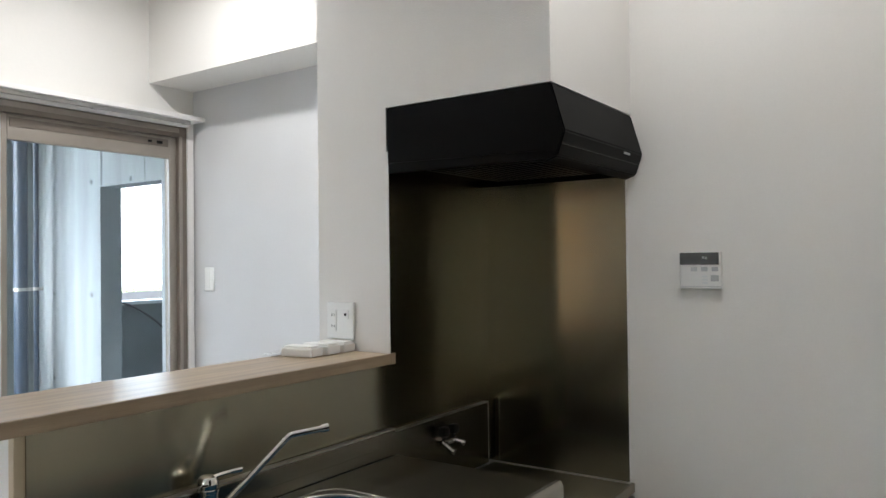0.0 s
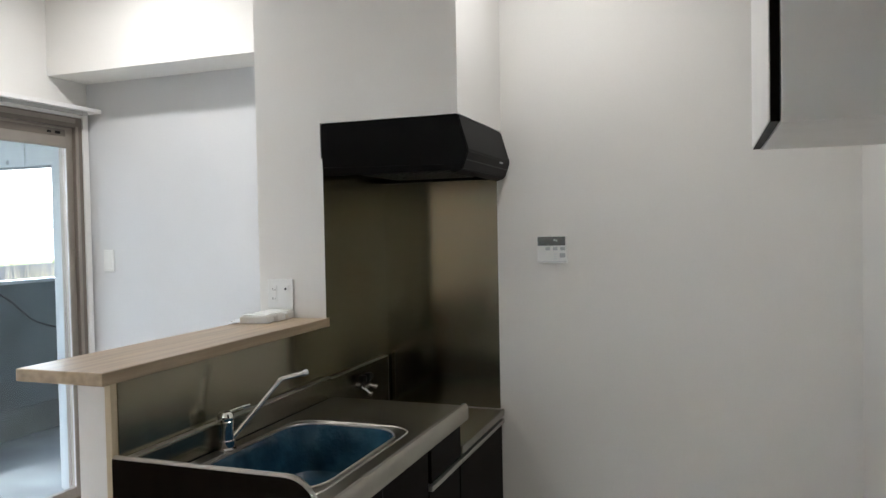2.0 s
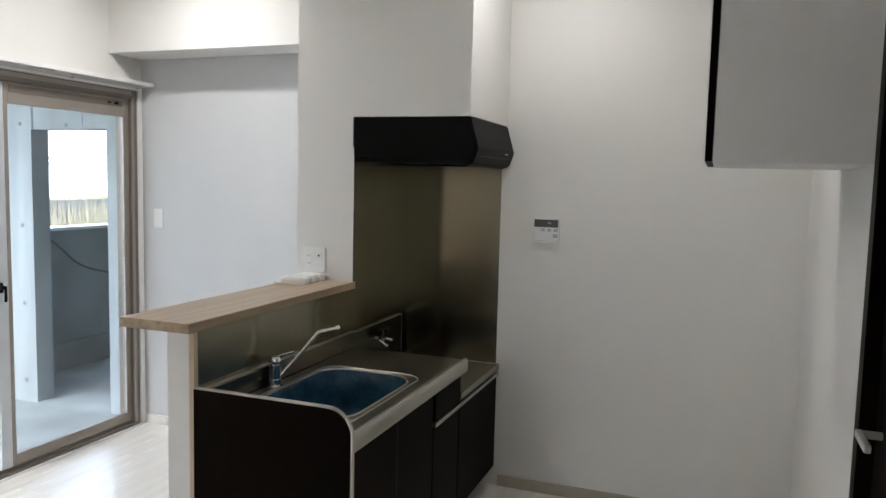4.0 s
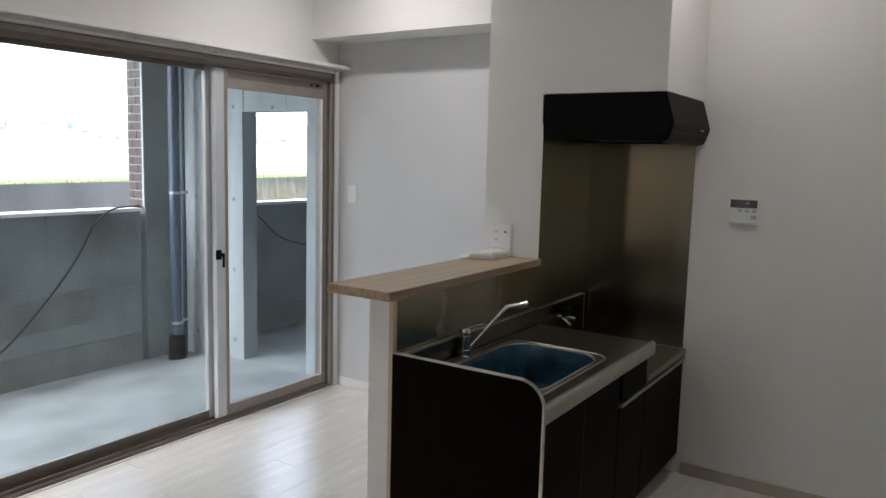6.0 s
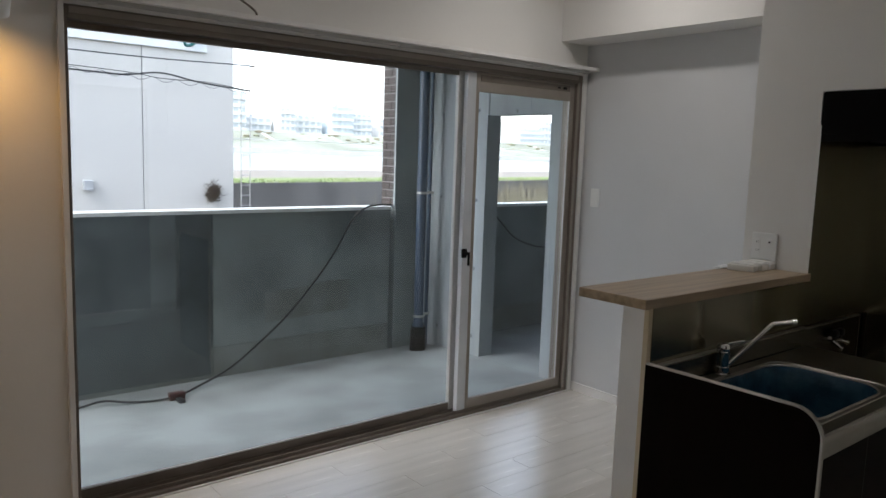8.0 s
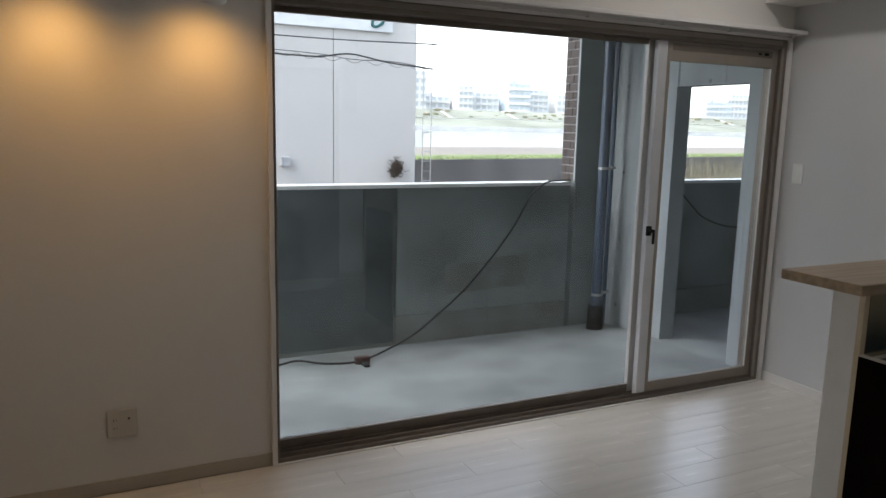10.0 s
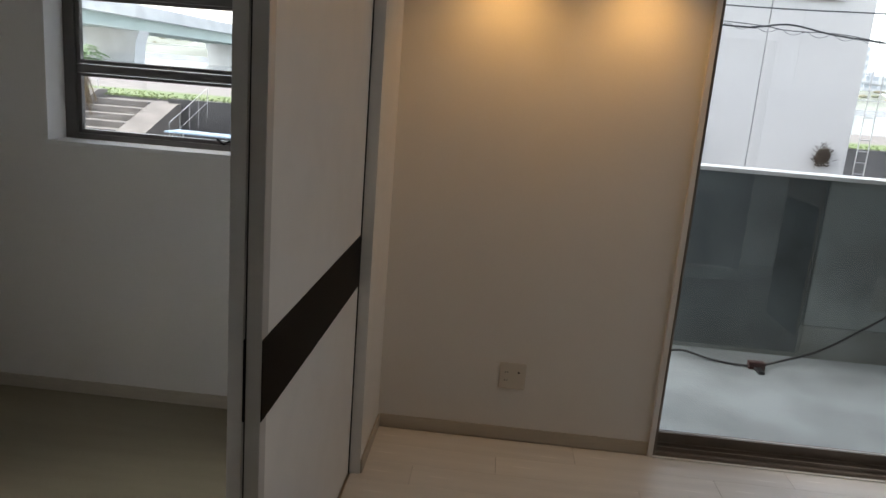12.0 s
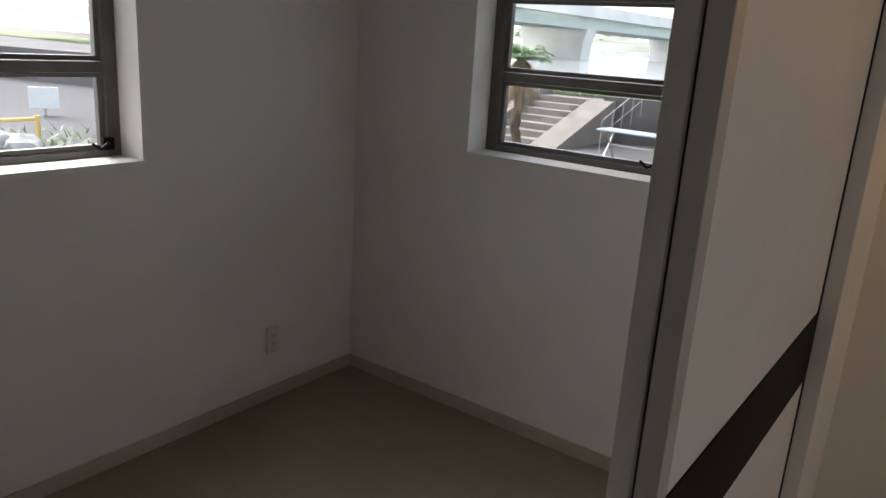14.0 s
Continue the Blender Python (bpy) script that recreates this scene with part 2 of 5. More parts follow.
def bm_tube(bm, pts, r, seg=10):
    """A round tube along a line of points."""
    pts = [Vector(p) for p in pts]
    rings = []
    up = Vector((0.123, 0.456, 0.88))
    for i, p in enumerate(pts):
        d = (pts[min(i + 1, len(pts) - 1)] - pts[max(i - 1, 0)]).normalized()
        s = d.cross(up).normalized()
        u = s.cross(d)
        rings.append([bm.verts.new(p + r * (math.cos(2 * math.pi * k / seg) * s + math.sin(2 * math.pi * k / seg) * u)) for k in range(seg)])
    for a, b in zip(rings, rings[1:]):
        for k in range(seg):
            bm.faces.new((a[k], a[(k + 1) % seg], b[(k + 1) % seg], b[k]))
    bm.faces.new(rings[0][::-1])
    bm.faces.new(rings[-1])


def bm_prism(bm, outline, axis, lo, hi):
    """An outline of 2D points drawn out along an axis; the two other axes in order."""
    def at(p, v):
        return {"x": (v, p[0], p[1]), "y": (p[0], v, p[1]), "z": (p[0], p[1], v)}[axis]
    a = [bm.verts.new(at(p, lo)) for p in outline]
    b = [bm.verts.new(at(p, hi)) for p in outline]
    bm.faces.new(a[::-1])
    bm.faces.new(b)
    for i in range(len(a)):
        j = (i + 1) % len(a)
        bm.faces.new((a[i], a[j], b[j], b[i]))
    bmesh.ops.recalc_face_normals(bm, faces=bm.faces)


def curve_points(pts, n=8):
    """A smooth line through a few points."""
    pts = [Vector(p) for p in pts]
    out = []
    for i in range(len(pts) - 1):
        p0, p1, p2, p3 = pts[max(i - 1, 0)], pts[i], pts[i + 1], pts[min(i + 2, len(pts) - 1)]
        for k in range(n):
            t = k / n
            out.append(0.5 * (2 * p1 + (p2 - p0) * t + (2 * p0 - 5 * p1 + 4 * p2 - p3) * t * t + (3 * p1 - p0 - 3 * p2 + p3) * t ** 3))
    return out + [pts[-1]]


def mesh_from(name, bm, material, smooth=False):
    me = bpy.data.meshes.new(name)
    bm.to_mesh(me)
    bm.free()
    me.materials.append(material)
    if smooth:
        for p in me.polygons:
            p.use_smooth = True
        me.set_sharp_from_angle(angle=radians(35))
    return me


def thing(name, x, y, z, label="", category="", group="", kind=""):
    ob = new(name)
    ob.empty_display_size = 0.1
    ob.location = (x, y, z)
    return tagged(ob, label, category, group, kind)


def part(name, bm, material, parent, label="", smooth=False):
    """One mesh under a thing or a part; bm is in the world's own metres."""
    ob = new(name, mesh_from(name, bm, material, smooth))
    ob.parent = parent
    if parent.parent is None:
        ob.matrix_parent_inverse = Matrix.Translation(-parent.location)
    return tagged(ob, label)


def solid(name, bm, material, label="", category="", group="", kind="", smooth=False):
    return tagged(new(name, mesh_from(name, bm, material, smooth)), label, category, group, kind)


def box_part(name, x0, x1, y0, y1, z0, z1, material, parent, bevel=0.0, label=""):
    bm = bmesh.new()
    bm_box(bm, x0, x1, y0, y1, z0, z1, bevel)
    return part(name, bm, material, parent, label)


def box_solid(name, x0, x1, y0, y1, z0, z1, material, label="", category="", kind="", bevel=0.0, group=""):
    bm = bmesh.new()
    bm_box(bm, x0, x1, y0, y1, z0, z1, bevel)
    return solid(name, bm, material, label, category, group, kind)


def wall(name, boxes, material, label, category="wall"):
    bm = bmesh.new()
    for b in boxes:
        bm_box(bm, *b)
    return solid(name, bm, material, label, category, kind="structure")


# ---- the plan: x along the kitchen, y towards the window, origin in the kitchen's corner ----
WIN_Y, GREY_X, CEIL, RIGHT_Y = 1.812, 0.05, 2.78, -1.97
BED_X, DOOR_X = -6.40, -4.325
W_X0, W_X1, W_TOP = -3.062, 0.0, 2.10

# ---- structure ----
bm = bmesh.new()
bm_box(bm, BED_X - 0.2, 0.3, RIGHT_Y - 0.2, WIN_Y + 0.12, -0.2, -0.012)
floor = solid("floor", bm, JOINT, "pale whitewashed board floor with fine joints", "floor", kind="structure")
box_solid("floor_bedroom", BED_X, -4.405, RIGHT_Y, WIN_Y, -0.0118, 0.0, BEDFLOOR, "plain beige sheet floor in the bedroom", "floor", "structure")
box_solid("ceiling", BED_X - 0.2, 0.3, RIGHT_Y - 0.2, WIN_Y + 0.2, CEIL, CEIL + 0.15, WALLPAPER, "white papered ceiling over both rooms", "ceiling", "structure")
BW = (-5.78, -4.78, 1.148, 2.30)
wall("wall_window", [(W_X1, 0.25, WIN_Y, WIN_Y + 0.2, 0, CEIL), (W_X0, W_X1, WIN_Y, WIN_Y + 0.2, W_TOP, CEIL),
                     (BW[1], W_X0, WIN_Y, WIN_Y + 0.2, 0, CEIL), (BW[0], BW[1], WIN_Y, WIN_Y + 0.2, 0, BW[2]),
                     (BW[0], BW[1], WIN_Y, WIN_Y + 0.2, BW[3], CEIL), (BED_X - 0.2, BW[0], WIN_Y, WIN_Y + 0.2, 0, CEIL)],
     WALLPAPER, "white textured wallpaper around the balcony window")
wall("wall_grey", [(GREY_X, 0.25, 0.29, WIN_Y, 0, CEIL)], ACCENT, "light grey accent wall with a switch")
wall("wall_back", [(0.0, 0.25, RIGHT_Y, 0.0, 0, CEIL)], WALLPAPER, "plain white papered kitchen end wall")
wall("wall_pier", [(-0.6, 0.25, 0.0, 0.29, 0, CEIL)], WALLPAPER, "white papered pier at the end of the counter")
wall("duct_casing", [(-0.6, 0.0, -0.566, 0.0, 1.878, CEIL)], WALLPAPER, "white papered duct casing above the hood", "casing")
wall("beam", [(-0.205, GREY_X, 0.29, WIN_Y, 2.295, CEIL)], WALLPAPER, "white papered ceiling beam over the grey wall", "beam")
wall("wall_right", [(BED_X - 0.2, -2.4, RIGHT_Y - 0.2, RIGHT_Y, 0, CEIL), (-1.55, 0.25, RIGHT_Y - 0.2, RIGHT_Y, 0, CEIL),
                    (-2.4, -1.55, RIGHT_Y - 0.2, RIGHT_Y, 2.05, CEIL)], WALLPAPER, "white papered wall opposite the sink")
LW = (-0.35, 0.750, 1.115, 2.30)
wall("wall_bedroom", [(BED_X - 0.2, BED_X, RIGHT_Y, LW[0], 0, CEIL), (BED_X - 0.2, BED_X, LW[1], WIN_Y, 0, CEIL),
                      (BED_X - 0.2, BED_X, LW[0], LW[1], 0, LW[2]), (BED_X - 0.2, BED_X, LW[0], LW[1], LW[3], CEIL)],
     WALLPAPER, "white papered bedroom wall with a window")
wall("wall_return", [(-4.41, -4.283, 1.384, WIN_Y, 0, CEIL), (-4.40, -4.275, RIGHT_Y, 1.380, 2.42, CEIL)], PAINT, "white wall return beside the sliding doors")
wall("half_wall", [(-1.70, -0.602, 0.016, 0.110, 0, 1.081)], WALLPAPER, "white papered half wall behind the sink")


def baseboard(x0, x1, y0, y1, label="pale wood baseboard along the wall", material=None):
    box_solid("baseboard", x0, x1, y0, y1, 0.0, 0.06, material or BASEBOARD, label, "baseboard", "structure", 0.002)


baseboard(-4.2735, W_X0 - 0.02, WIN_Y - 0.009, WIN_Y)
baseboard(W_X1 + 0.05, GREY_X, WIN_Y - 0.009, WIN_Y)
baseboard(GREY_X - 0.009, GREY_X, 0.30, WIN_Y - 0.01, "white baseboard along the grey wall", PAINT)
baseboard(-0.009, 0.0, RIGHT_Y, -0.57)
baseboard(BED_X, -4.41, WIN_Y - 0.009, WIN_Y)
baseboard(BED_X, BED_X + 0.009, RIGHT_Y, WIN_Y - 0.01)
baseboard(-1.5, -0.01, RIGHT_Y, RIGHT_Y + 0.009)
baseboard(-4.2828, -4.274, 1.388, WIN_Y - 0.01)


# ---- window to the balcony ----
def balcony_window():
    win = thing("window_1", -1.5, WIN_Y, 0, "bronze aluminium balcony window with a sliding sash", "window", kind="structure")
    y0, y1 = WIN_Y - 0.012, WIN_Y + 0.115
    bm = bmesh.new()
    bm_box(bm, W_X0, W_X0 + 0.014, y0, y1, 0.0, W_TOP, 0.003)
    bm_box(bm, W_X1 - 0.045, W_X1, y0, y1, 0.0, W_TOP, 0.003)
    bm_box(bm, W_X0 + 0.014, W_X1 - 0.045, y0, y1, 2.045, W_TOP, 0.003)
    bm_box(bm, W_X0 + 0.014, W_X1 - 0.045, y0, y1, -0.02, 0.022, 0.003)
    bm_box(bm, W_X0 + 0.014, W_X1 - 0.045, y0 + 0.02, y0 + 0.028, 0.022, 0.04)
    bm_box(bm, W_X0 + 0.014, W_X1 - 0.045, y0 + 0.062, y0 + 0.07, 0.022, 0.04)
    part("window_frame", bm, BRONZE, win)
    # fixed wide pane, outer track
    bm = bmesh.new()
    f0, f1 = WIN_Y + 0.06, WIN_Y + 0.09
    bm_box(bm, W_X0 + 0.014, W_X0 + 0.028, f0, f1, 0.022, 2.045, 0.002)
    bm_box(bm, W_X0 + 0.028, -0.985, f0, f1, 0.022, 0.085, 0.002)
    bm_box(bm, W_X0 + 0.028, -0.985, f0, f1, 2.02, 2.045, 0.002)
    part("fixed_frame", bm, BRONZE, win)
    # lighter than the frame around it, to paint the glare on this stile
    box_part("fixed_stile", -0.985, -0.93, f0, f1, 0.022, 2.045, ALUMINIUM, win, 0.003, "aluminium stile paled for daylight glare")
    p = box_part("pane", W_X0 + 0.025, -0.982, f0 + 0.012, f0 + 0.018, 0.08, 2.025, CLEAR, win)
    p.visible_shadow = False
    box_part("glass_edge_line", W_X0 + 0.03, -0.986, f0 - 0.004, f0 + 0.004, 0.085, 0.091, SILVER_GLARE, win, 0, "pale bright line along the glass edge")
    # sliding sash, inner track
    s0, s1 = WIN_Y + 0.012, WIN_Y + 0.045
    bm = bmesh.new()
    bm_box(bm, -0.894, -0.87, s0, s1, 0.025, 2.045, 0.003)
    sash = part("sash_stile", bm, TANALU, win, "tan aluminium meeting stile")
    # pale part of the stile, coloured as the sky it reflects
    box_part("stile_glare", -0.96, -0.8945, s0 - 0.002, s1, 0.025, 2.04, SILVER_GLARE, win, 0.005, "silver meeting stile paled for sky reflection")
    bm = bmesh.new()
    bm_box(bm, -0.085, -0.045, s0, s1, 0.025, 2.045, 0.003)
    bm_box(bm, -0.87, -0.085, s0, s1, 0.025, 0.095, 0.003)
    bm_box(bm, -0.87, -0.085, s0, s1, 1.935, 2.045, 0.003)
    part("sash_rail", bm, TANALU, win, "tan aluminium sash frame")
    # dark strip on the tan rail paints the shadow in its slot
    box_part("sash_slot_shade", -0.86, -0.095, s0 - 0.003, s0 + 0.002, 1.992, 2.03, BRONZE, win, 0, "dark strip drawn as the shadow slot in the sash's top rail")
    bm = bmesh.new()
    bm_box(bm, -0.16, -0.13, s0 - 0.010, s0 - 0.0035, 2.003, 2.018, 0.002)
    bm_box(bm, -0.21, -0.19, s0 - 0.010, s0 - 0.0035, 2.005, 2.016, 0.002)
    part("guide_block", bm, BLACKPLASTIC, win)
    box_part("jamb_lining", -0.0455, -0.028, y0 - 0.004, y0 + 0.004, 0.03, 2.05, TANALU, win, 0.001, "tan aluminium jamb strip")
    box_part("head_lining", W_X0 + 0.02, -0.0456, y0 - 0.004, y0 + 0.004, 2.068, 2.092, TANALU, win, 0.001, "tan aluminium head strip")
    # bright sliver drawn for the highlight on the sash's edge
    box_part("glass_edge_line", -0.0875, -0.0855, s0 + 0.004, s0 + 0.012, 0.10, 1.93, SILVER_GLARE, win, 0, "pale bright line along the glass edge")
    p = box_part("pane", -0.872, -0.083, s0 + 0.013, s0 + 0.019, 0.09, 1.94, CLEAR, win)
    p.visible_shadow = False
    bm = bmesh.new()
    bm_box(bm, -0.968, -0.934, s0 - 0.018, s0 - 0.002, 0.97, 1.025, 0.006)
    bm_cyl(bm, (-0.95, s0 - 0.018, 1.0), (-0.95, s0 - 0.036, 1.0), 0.011)
    bm_box(bm, -0.944, -0.932, s0 - 0.042, s0 - 0.030, 0.925, 1.008, 0.004)
    part("latch", bm, BLACKPLASTIC, win, "black crescent latch")
    # white casing round the opening
    c0 = WIN_Y - 0.022
    bm = bmesh.new()
    bm_box(bm, W_X1, W_X1 + 0.035, c0, WIN_Y + 0.05, 0, W_TOP + 0.02, 0.002)
    bm_box(bm, W_X0 - 0.022, W_X0, c0, WIN_Y + 0.05, 0, W_TOP + 0.02, 0.002)
    bm_box(bm, W_X0, W_X1, c0, WIN_Y + 0.05, W_TOP, W_TOP + 0.02, 0.002)
    part("casing", bm, PAINT, win, "white painted wooden casing")
    box_part("window_sill", W_X0, W_X1, c0 - 0.006, WIN_Y - 0.012, -0.012, 0.006, PAINT, win)
    box_part("outer_reveal", W_X1 - 0.004, W_X1, WIN_Y + 0.1155, WIN_Y + 0.2, 0.0, W_TOP, CONCRETE_PALE, win)
    # narrow ledge that carries the curtain rail
    led = thing("curtain_ledge", -1.5, WIN_Y, 2.12, "white wooden ledge with a curtain rail under it", "curtain rail")
    box_part("ledge", W_X0 - 0.04, GREY_X - 0.012, WIN_Y - 0.115, WIN_Y, 2.124, 2.146, PAINT, led, 0.003)
    bm = bmesh.new()
    bm_box(bm, W_X0 - 0.02, -0.03, WIN_Y - 0.088, WIN_Y - 0.072, 2.106, 2.124, 0.002)
    rail = part("rail", bm, ALUMINIUM, led, "white metal rail")
    for k in range(7):
        x = -2.95 + k * 0.48
        box_part("bracket", x, x + 0.022, WIN_Y - 0.092, WIN_Y - 0.068, 2.103, 2.1235, ALUMINIUM, rail)


balcony_window()


# ---- kitchen ----
def bedroom_doors():
    def leaf(x0, x1, y0, y1, label):
        d = thing("sliding_door", (x0 + x1) / 2, y0, 0, label, "door", "sliding partition doors")
        box_part("panel", x0, x1, y0 + 0.045, y1, 0.008, 2.41, PAINT, d, 0.001)
        box_part("stile", x0 - 0.001, x1 + 0.001, y0, y0 + 0.045, 0.008, 2.41, ALUMINIUM, d, 0.002, "pale grey aluminium edge")
        box_part("band", x1 + 0.0002, x1 + 0.003, y0 + 0.002, y1, 0.772, 0.963, DARKWOOD, d, 0, "dark brown inset band")
        return d
    leaf(-4.3605, -4.328, 0.241, 1.377, "white sliding door with a dark brown band")
    leaf(-4.398, -4.3665, 0.232, 1.377, "white sliding door stacked behind another")
    # black strips paint the shade in the gaps between and behind the leaves
    box_solid("leaf_gap_shade", -4.3660, -4.3612, 0.245, 1.377, 0.008, 2.40, GAP_BLACK, "black strip for the shaded gap between the sliding doors", "seal", "structure")
    box_solid("door_gap_shade", -4.3675, -4.324, 1.3775, 1.3835, 0.0, 2.41, GAP_BLACK, "black strip for the shaded gap behind the sliding doors", "seal", "structure")
    box_solid("door_track", -4.405, -4.327, RIGHT_Y, 1.377, 0.0, 0.005, ALUMINIUM, "grey metal floor track of sliding doors", "track", "structure")


bedroom_doors()


def worktop_unit():
    # end panel: tall dark board with a rounded front corner
    unit = thing("sink_cabinet", -1.15, -0.28, 0, "dark brown sink cabinet with a steel worktop", "cabinet")
    prof = [(-0.002, 0.0), (-0.002, 0.893), (-0.50, 0.893)]
    for k in range(1, 9):
        a = math.pi / 2 * k / 8
        prof.append((-0.50 - 0.082 * math.sin(a), 0.893 - 0.082 * (1 - math.cos(a))))
    prof += [(-0.582, 0.0)]
    bm = bmesh.new()
    bm_prism(bm, prof, "x", -1.712, -1.694)
    panel = part("end_panel", bm, DARKWOOD, unit)
    bm = bmesh.new()
    edge = [Vector((-1.703, y, z)) for y, z in prof[1:]]
    bm_tube(bm, edge, 0.0085, 6)
    part("edge_strip", bm, STEEL_RIM, panel, "pale edge strip")
    # body
    bm = bmesh.new()
    bm_box(bm, -1.694, -0.602, -0.53, -0.004, 0.10, 0.60)
    bm_box(bm, -1.694, -1.676, -0.53, -0.004, 0.60, 0.79)
    bm_box(bm, -0.620, -0.602, -0.53, -0.004, 0.60, 0.79)
    bm_box(bm, -1.676, -0.620, -0.02, -0.004, 0.60, 0.79)
    part("body", bm, DARKWOOD, unit)
    box_part("plinth", -1.69, -0.602, -0.47, -0.45, 0.0, 0.10, BLACKPLASTIC, unit)
    # doors and drawer front
    d1 = box_part("door", -1.690, -0.925, -0.550, -0.532, 0.105, 0.735, DARKWOOD, unit, 0.002)
    box_part("seam", -1.287, -1.283, -0.5505, -0.549, 0.105, 0.735, GAP_BLACK, d1)
    box_part("door", -0.917, -0.604, -0.550, -0.532, 0.105, 0.590, DARKWOOD, unit, 0.002)
    box_part("drawer_front", -0.912, -0.604, -0.556, -0.532, 0.618, 0.738, DARKWOOD, unit, 0.002)
    box_part("handle_rail", -1.690, -0.604, -0.562, -0.532, 0.738, 0.748, STEEL_RIM, unit, 0.003, "pale metal handle rail")
    box_part("handle_rail", -0.917, -0.604, -0.562, -0.532, 0.594, 0.612, STEEL_RIM, unit, 0.003, "pale metal handle rail")
    # worktop, one sheet with a cut-out for the bowl
    X0, X1, Y0, Y1, Z = -1.692, -0.600, -0.572, -0.03, 0.808
    cx, cy, hx, hy, r = -1.28, -0.295, 0.30, 0.195, 0.11

    def rounded(hx, hy, r, z, n=6):
        out = []
        for sx, sy, a0 in ((1, 1, 0), (-1, 1, 90), (-1, -1, 180), (1, -1, 270)):
            for k in range(n + 1):
                a = radians(a0 + 90 * k / n)
                out.append((cx + sx * (hx - r) + r * math.cos(a), cy + sy * (hy - r) + r * math.sin(a), z))
        return out
    bm = bmesh.new()
    ring = [bm.verts.new(p) for p in rounded(hx, hy, r, Z)]
    n = len(ring)
    outer = []
    for v in ring:
        d = Vector((v.co.x - cx, v.co.y - cy))
        s = min(((X1 if d.x > 0 else X0) - cx) / d.x if abs(d.x) > 1e-6 else 1e9, ((Y1 if d.y > 0 else Y0) - cy) / d.y if abs(d.y) > 1e-6 else 1e9)
        outer.append((cx + d.x * s, cy + d.y * s))
    ov = [bm.verts.new((x, y, Z)) for x, y in outer]
    for i in range(n):
        j = (i + 1) % n
        bm.faces.new((ring[i], ring[j], ov[j], ov[i]))
    for x, y in ((X0, Y0), (X1, Y0), (X0, Y1), (X1, Y1)):
        best = None
        for i in range(n):
            j = (i + 1) % n
            a, b = outer[i], outer[j]
            if (abs(a[0] - x) < 1e-5 and abs(b[1] - y) < 1e-5) or (abs(b[0] - x) < 1e-5 and abs(a[1] - y) < 1e-5):
                best = (i, j)
        if best:
            bm.faces.new((ov[best[0]], ov[best[1]], bm.verts.new((x, y, Z))))
    bmesh.ops.recalc_face_normals(bm, faces=bm.faces)
    for f in bm.faces:
        if f.normal.z < 0:
            f.normal_flip()
    bm_box(bm, X1 - 0.012, X1, -0.560, -0.03, 0.762, 0.8075)
    top = part("worktop", bm, STEEL_TOP, unit, "brushed stainless steel worktop")
    lip = [(-0.560, 0.8085), (-0.560, 0.756), (-0.582, 0.756), (-0.586, 0.762), (-0.586, 0.800), (-0.583, 0.809), (-0.577, 0.815), (-0.569, 0.816), (-0.563, 0.813)]
    bm = bmesh.new()
    bm_prism(bm, lip, "x", X0, X1 + 0.001)
    part("front_lip", bm, STEEL_LIP, top, "rolled satin steel front edge", smooth=True)
    # pressed line that frames the bowl and the drainer
    bm = bmesh.new()
    line = rounded(hx + 0.035, hy + 0.022, 0.075, Z + 0.0005)
    bm_tube(bm, line + line[:1], 0.0028, 6)
    part("pressed_line", bm, STEEL_RIM, top, smooth=True)
    # raised rim and bowl
    bm = bmesh.new()
    rim = rounded(hx + 0.004, hy + 0.004, r + 0.004, Z + 0.002)
    bm_tube(bm, rim + rim[:1], 0.0036, 8)
    part("bowl_rim", bm, STEEL_RIM, top, smooth=True)
    bm = bmesh.new()
    rings = [[bm.verts.new(p) for p in rounded(hx - o, hy - o, max(r - o, 0.03), Z - d)] for o, d in ((0, 0), (0.006, 0.015), (0.02, 0.15), (0.045, 0.172), (0.09, 0.178))]
    for a, b in zip(rings, rings[1:]):
        for i in range(n):
            j = (i + 1) % n
            bm.faces.new((a[j], a[i], b[i], b[j]))
    bm.faces.new(rings[-1])
    bowl = part("bowl", bm, BLUEFILM, top, "sink bowl covered with crumpled blue protective film", smooth=True)
    bm = bmesh.new()
    bm_cyl(bm, (cx + 0.03, cy - 0.03, Z - 0.178), (cx + 0.03, cy - 0.03, Z - 0.170), 0.085, 0.078, 28)
    bm_cyl(bm, (cx + 0.03, cy - 0.03, Z - 0.170), (cx + 0.03, cy - 0.03, Z - 0.166), 0.055, 0.05, 24)
    part("drain", bm, STEEL_RIM, bowl)
    # back guard along the wall
    bm = bmesh.new()
    bm_box(bm, X0, -0.680, -0.030, -0.008, 0.838, 0.884, 0.003)
    bm_box(bm, X0, -0.680, -0.024, -0.008, 0.80, 0.838)
    bm_box(bm, -0.680, X1, -0.024, -0.008, 0.80, 0.884, 0.002)
    bm_box(bm, X1, -0.046, -0.022, -0.006, 0.656, 0.876, 0.002)
    guard = part("back_guard", bm, STEEL_GUARD, unit, "dark brushed steel back guard")
    bm = bmesh.new()
    bm_box(bm, X0, X1, -0.0285, -0.008, 0.884, 0.8885, 0.001)
    bm_box(bm, X1, -0.046, -0.0225, -0.006, 0.876, 0.880, 0.001)
    bm_box(bm, -0.046, -0.0425, -0.0225, -0.006, 0.656, 0.880, 0.001)
    part("edge_bead", bm, STEEL_RIM, guard, "bright folded edge")
    return unit


worktop_unit()


